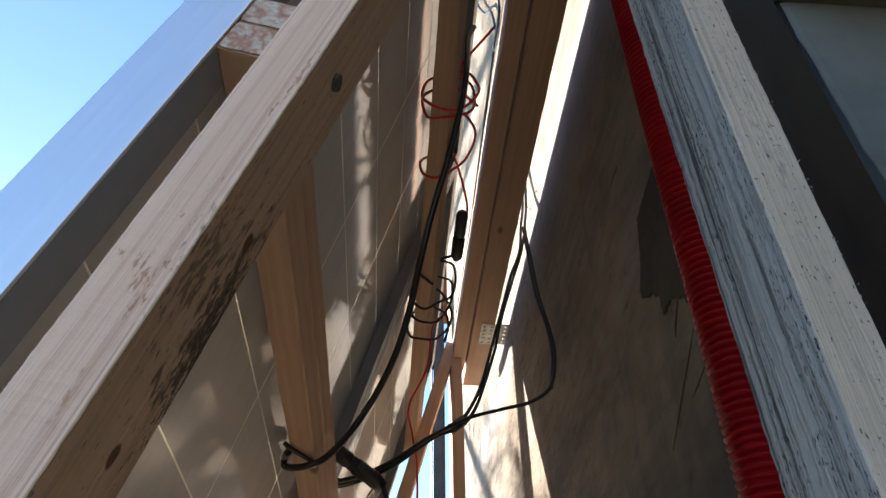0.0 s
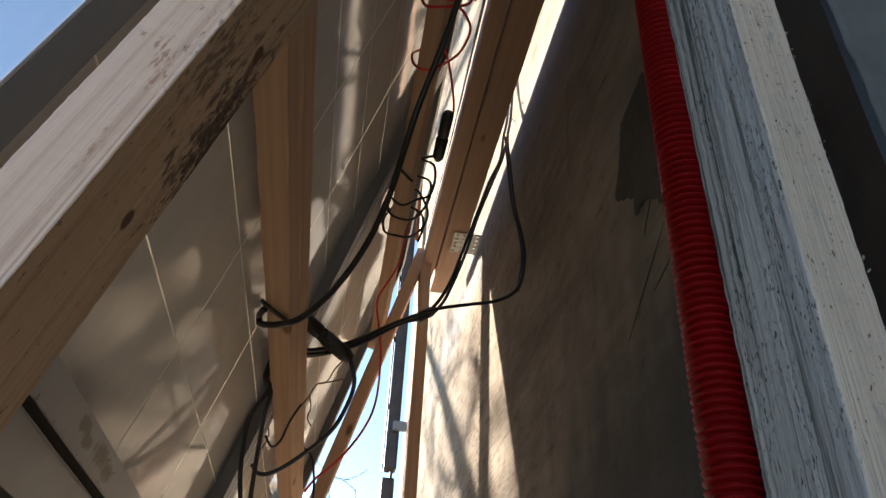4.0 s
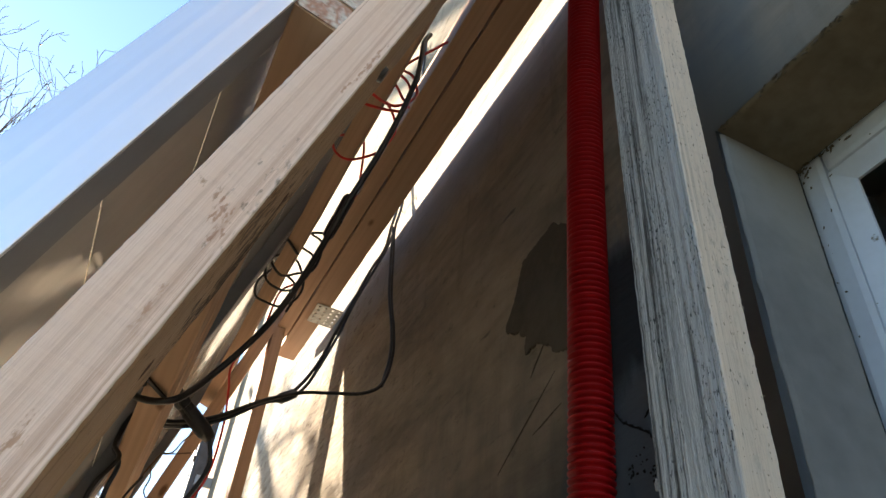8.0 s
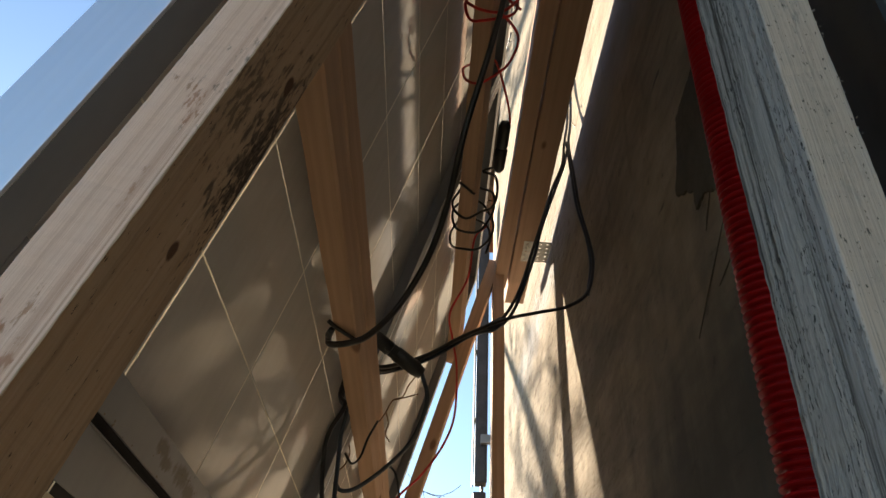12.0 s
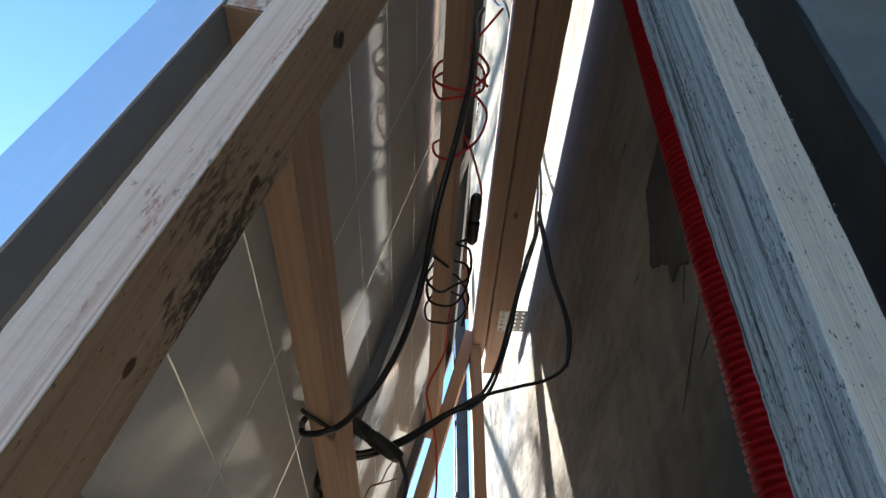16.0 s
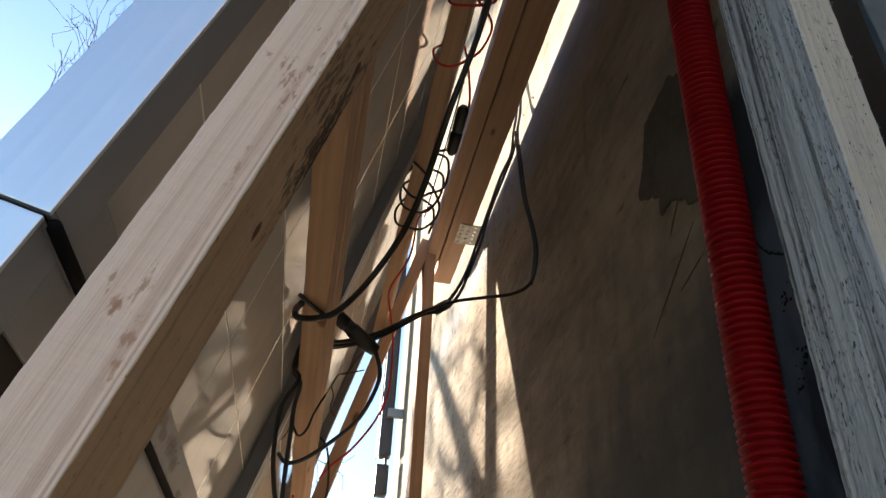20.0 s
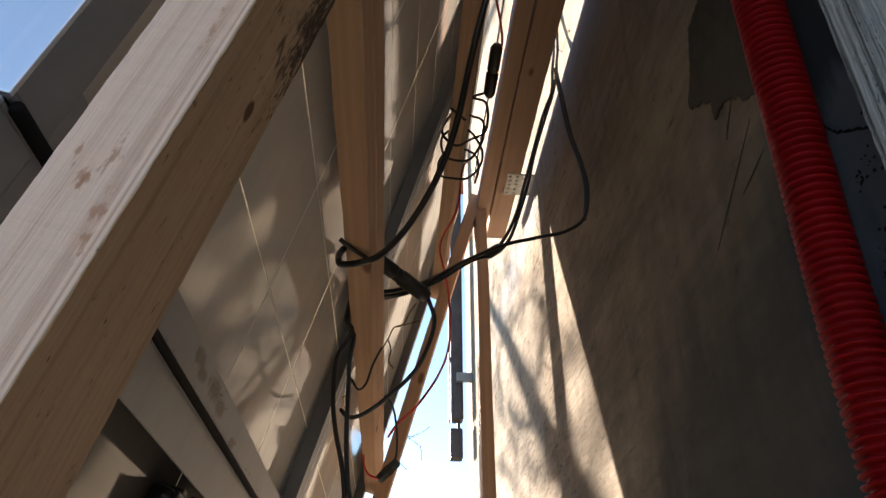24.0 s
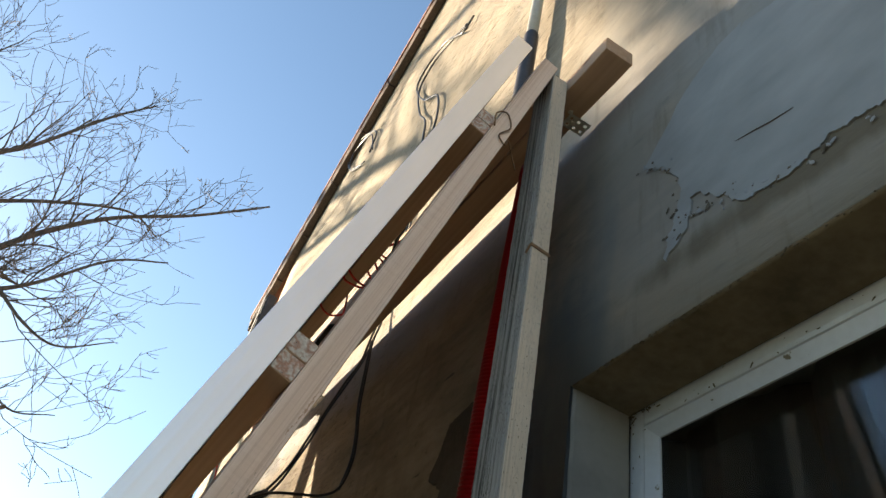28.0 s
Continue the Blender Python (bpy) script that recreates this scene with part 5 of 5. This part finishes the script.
for side in (1, -1):
    slant = (Y1 - RIDGE) / math.cos(PITCH) + 0.75
    turn = Matrix.Translation((0, RIDGE, TOP + RISE)) @ Matrix.Rotation(-side * PITCH, 4, "X")
    d = 0.02
    while d < slant:
        ln = min(rng.uniform(0.26, 0.34), slant - d + 0.02)
        x0, lift = WALL - 0.040 + rng.uniform(-0.003, 0.003), rng.uniform(-0.004, 0.004)
        y0, y1 = sorted((side * d, side * (d + ln - 0.006)))
        bm = box((x0, y0, -0.050 + lift), (WALL - 0.003, y1, 0.066 + lift), 0.004)
        bmesh.ops.transform(bm, matrix=turn, verts=bm.verts)
        part("verge_board", bm, EAVE_WOOD, roof)
        d += ln
    y0, y1 = sorted((side * 0.06, side * slant))
    bm = box((WALL - 0.046, y0, 0.076), (8.2, y1, 0.12))
    bmesh.ops.transform(bm, matrix=turn, verts=bm.verts)
    part("roof_slab", bm, TILE, roof)
for pts in ([(0.262, 1.00, 3.98), (0.258, 1.06, 3.941), (0.255, 1.22, 4.095), (0.255, 1.39, 4.13), (0.258, 1.45, 4.05), (0.262, 1.30, 3.80), (0.262, 1.136, 3.638), (0.264, 1.082, 3.396), (0.268, 1.23, 3.42)],
            [(0.262, 1.05, 3.99), (0.258, 1.14, 4.02), (0.256, 1.30, 4.06), (0.258, 1.40, 3.98), (0.262, 1.30, 3.72), (0.262, 1.19, 3.55), (0.266, 1.16, 3.40)],
            [(0.262, 1.94, 4.12), (0.258, 1.958, 4.292), (0.254, 2.258, 4.52), (0.256, 2.388, 4.48), (0.260, 2.20, 4.225), (0.264, 1.99, 4.10)],
            [(0.262, 1.90, 4.10), (0.256, 2.05, 4.36), (0.256, 2.30, 4.47), (0.260, 2.29, 4.33), (0.264, 2.05, 4.12)],
            [(0.270, 1.24, 3.42), (0.270, 1.5, 3.40), (0.271, 1.9, 3.38), (0.271, 2.5, 3.4)]):
    cable("wall_cable", "thin dark cable hanging in loops on the plaster wall", pts, 0.0038, RUBBER)
vent = thing("wall_pipe", "grey pipe on the wall with a dark lower sleeve", "pipe", at=(0.237, 0.46, 3.2))
part("pipe", tube([Vector((0.243, 0.475, 3.0)), Vector((0.243, 0.475, 3.62))], 0.014, 14), PIPE_GREY, vent, "", smooth=True)
part("sleeve", tube([Vector((0.243, 0.474, 2.83)), Vector((0.243, 0.474, 2.84)), Vector((0.243, 0.475, 3.09)), Vector((0.243, 0.475, 3.10))], lambda i: (0.013, 0.0172, 0.0172, 0.0145)[i], 14), DARK_METAL, vent, "dark sleeve", smooth=True)
part("pipe_clip", tube([Vector((0.243, 0.475, 3.30)), Vector((0.243, 0.475, 3.32))], 0.0165, 14), STEEL, vent)
downpipe = thing("downpipe", "dark metal downpipe at the house corner", "downpipe", at=(0.215, 2.77, 2.45))
part("pipe", box((0.197, 2.745, 2.455), (0.243, 2.80, EZ), 0.008), DARK_METAL, downpipe)
part("edge_strip", box((0.187, 2.75, 2.452), (0.192, 2.79, EZ), 0.001), DARK_METAL, downpipe, "thin folded edge strip")
for z in (2.70, 3.0, 3.3, 3.6):
    part("clip", box((0.1925, 2.755, z), (0.1965, 2.785, z + 0.012)), DARK_METAL, downpipe)
part("bracket", box((0.215, 2.722, 2.60), (0.2745, 2.742, 2.635), 0.002), ALU_DIM, downpipe)
part("pipe_stub", box((0.191, 2.75, 2.31), (0.240, 2.80, 2.425), 0.008), DARK_METAL, downpipe)
part("pipe_pin", tube([Vector((0.226, 2.775, 2.42)), Vector((0.226, 2.775, 2.46))], 0.006, 8), DARK_METAL, downpipe)

# ---- far building ----
shed = thing("far_building", "distant building with a teal sheet-metal roof", "building", at=(4, 14, 0))
part("wall", box((-0.62, 12.0, 0), (8, 18, 4.0)), PLASTER, shed)
part("roof", box((-0.68, 11.9, 4.004), (8.1, 18.1, 4.27), 0.02), TEAL, shed)
for i in range(30):
    part("roof_seam", box((-0.6 + 0.29 * i, 11.88, 4.02), (-0.575 + 0.29 * i, 11.899, 4.262)), TEAL, shed)


# ---- bare tree ----
def shoot(bm, p, d, length, radius, level, rng):
    """A twig that bends up, tapers and bears shorter shoots and spurs."""
    n = 6 if level < 2 else 4
    pts, cur, dirn = [p.copy()], p.copy(), d.normalized()
    for i in range(n):
        dirn = (dirn + Vector((rng.gauss(0, 0.16), rng.gauss(0, 0.16), rng.gauss(0.09, 0.13)))).normalized()
        cur = cur + dirn * (length / n)
        pts.append(cur.copy())
    tube(pts, lambda i: max(0.0028, radius * (1 - 0.75 * i / n)), 5 if level < 2 else 3, bm, caps=False)
    if level >= 3:
        return
    for k in range(max(2, int(length * (6.0, 5.0, 3.5)[level]))):
        f = rng.uniform(0.12, 1.0)
        i = min(n - 1, int(f * n))
        along = (pts[i + 1] - pts[i]).normalized()
        side = along.orthogonal().normalized()
        side.rotate(Matrix.Rotation(rng.random() * 6.283, 3, along))
        nd = (along * rng.uniform(0.3, 0.9) + side * 0.8 + Vector((0, 0, rng.choice((0.5, 0.25, -0.2))))).normalized()
        ln = length * rng.uniform(0.28, 0.66) if rng.random() < 0.8 else 0.025
        shoot(bm, pts[i].lerp(pts[i + 1], f * n - i), nd, ln, max(0.0026, radius * 0.45), level + 1 if ln > 0.05 else 3, rng)


def bough(points, radius, rng, density=4.2, reach=0.75):
    """A long limb along the points with shoots on it, most of them rising."""
    path = smooth_path(points, 6)
    n = len(path)
    bm = tube(path, lambda i: radius * (1 - 0.78 * i / (n - 1)), 8, caps=False)
    total = sum((b - a).length for a, b in zip(path, path[1:]))
    for k in range(int(total * density)):
        f = 0.12 + 0.86 * (k + rng.random()) / (total * density)
        i = min(n - 2, int(f * (n - 1)))
        along = (path[i + 1] - path[i]).normalized()
        up = rng.choice((1.0, 0.9, 0.5, -0.35))
        nd = along * rng.uniform(0.2, 0.8) + Vector((rng.uniform(-0.5, 0.5), rng.uniform(-0.6, 0.6), up))
        shoot(bm, path[i], nd, reach * rng.uniform(0.35, 1.15) * (1.1 - 0.6 * f), max(0.004, radius * (1 - 0.78 * f) * 0.42), 1 if rng.random() < 0.6 else 0, rng)
    return bm


TX, TY = -4.1, 7.3
tree = thing("bare_tree", "leafless fruit tree with long boughs and many fine upright twigs", "tree", at=(TX, TY, 0.0))
rng = random.Random(21)
trunk = smooth_path([(TX, TY, -0.05), (TX + 0.03, TY, 0.9), (TX + 0.02, TY - 0.03, 1.8), (TX - 0.02, TY - 0.05, 2.8), (TX - 0.1, TY - 0.05, 4.0), (TX - 0.15, TY, 5.2), (TX - 0.1, TY, 6.4)], 4)
part("trunk", tube(trunk, lambda i: 0.13 - 0.0046 * i, 10), BARK, tree, "", smooth=True)
BOUGHS = [
    (0.050, [(TX, TY, 2.9), (-3.5, 6.9, 4.1), (-2.7, 6.6, 4.85), (-2.03, 6.5, 5.25), (-1.61, 6.5, 5.86), (-1.13, 6.5, 6.39), (-0.49, 6.5, 6.86), (0.22, 6.5, 7.50)]),
    (0.040, [(TX, TY, 3.6), (-3.2, 6.8, 5.4), (-2.46, 6.5, 6.37), (-2.19, 6.5, 6.76), (-1.77, 6.5, 7.60), (-1.43, 6.4, 8.00)]),
    (0.036, [(-3.2, 6.8, 4.35), (-2.5, 6.6, 4.75), (-1.91, 6.5, 4.95), (-1.61, 6.5, 5.13), (-1.35, 6.5, 5.38), (-0.92, 6.4, 5.84), (-0.45, 6.4, 6.1)]),
    (0.030, [(-3.0, 6.7, 5.55), (-2.3, 6.7, 6.0), (-1.75, 6.8, 6.45), (-1.1, 6.8, 6.75), (-0.7, 6.8, 6.6)]),
    (0.020, [(-1.61, 6.5, 5.13), (-1.25, 6.35, 4.85), (-0.9, 6.3, 4.75), (-0.5, 6.2, 4.95)]),
    (0.026, [(TX, TY, 4.4), (-3.6, 6.7, 6.4), (-3.2, 6.5, 7.3), (-2.95, 6.4, 7.9)]),
    (0.018, [(-1.75, 6.5, 5.0), (-1.3, 6.3, 4.35), (-0.95, 6.2, 4.05), (-0.6, 6.1, 4.1)]),
    (0.060, [(TX, TY, 1.9), (-2.6, 5.6, 2.25), (-1.75, 4.45, 2.42), (-1.32, 4.2, 2.63), (-1.10, 4.2, 2.90), (-0.93, 4.2, 3.08), (-0.72, 4.2, 3.30)]),
    (0.012, [(-1.45, 4.25, 2.55), (-1.38, 4.22, 2.86), (-1.25, 4.2, 2.97), (-1.02, 4.2, 2.94), (-0.85, 4.15, 3.05)]),
    # three dense low boughs, out of view, added to veil the sun on the wall
    (0.018, [(TX, TY, 2.3), (-3.3, 6.5, 2.75), (-2.6, 6.1, 2.95), (-2.15, 6.0, 3.05), (-1.8, 5.9, 3.3)]),
    (0.013, [(-3.3, 6.5, 2.75), (-2.75, 6.2, 3.15), (-2.3, 6.0, 3.3), (-1.95, 6.0, 3.5)]),
    (0.012, [(-2.75, 6.2, 2.9), (-2.4, 6.0, 2.85), (-2.05, 5.9, 2.95), (-1.75, 5.9, 3.1)]),
    (0.040, [(TX, TY, 3.2), (-4.9, 7.4, 4.6), (-5.6, 7.3, 5.6), (-6.2, 7.2, 6.6)]),
    (0.034, [(TX, TY, 4.4), (-4.2, 7.9, 6.4), (-4.1, 8.4, 7.6), (-3.9, 8.7, 8.4)]),
]
for k, (radius, points) in enumerate(BOUGHS):
    part("bough", bough(points, radius, rng, (6.5, 1.6, 19.0, 6.0)[(k > 6) + (k > 8) + (k > 11)], (1.35, 0.4, 0.5, 0.6)[(k > 6) + (k > 8) + (k > 11)]), BARK, tree)
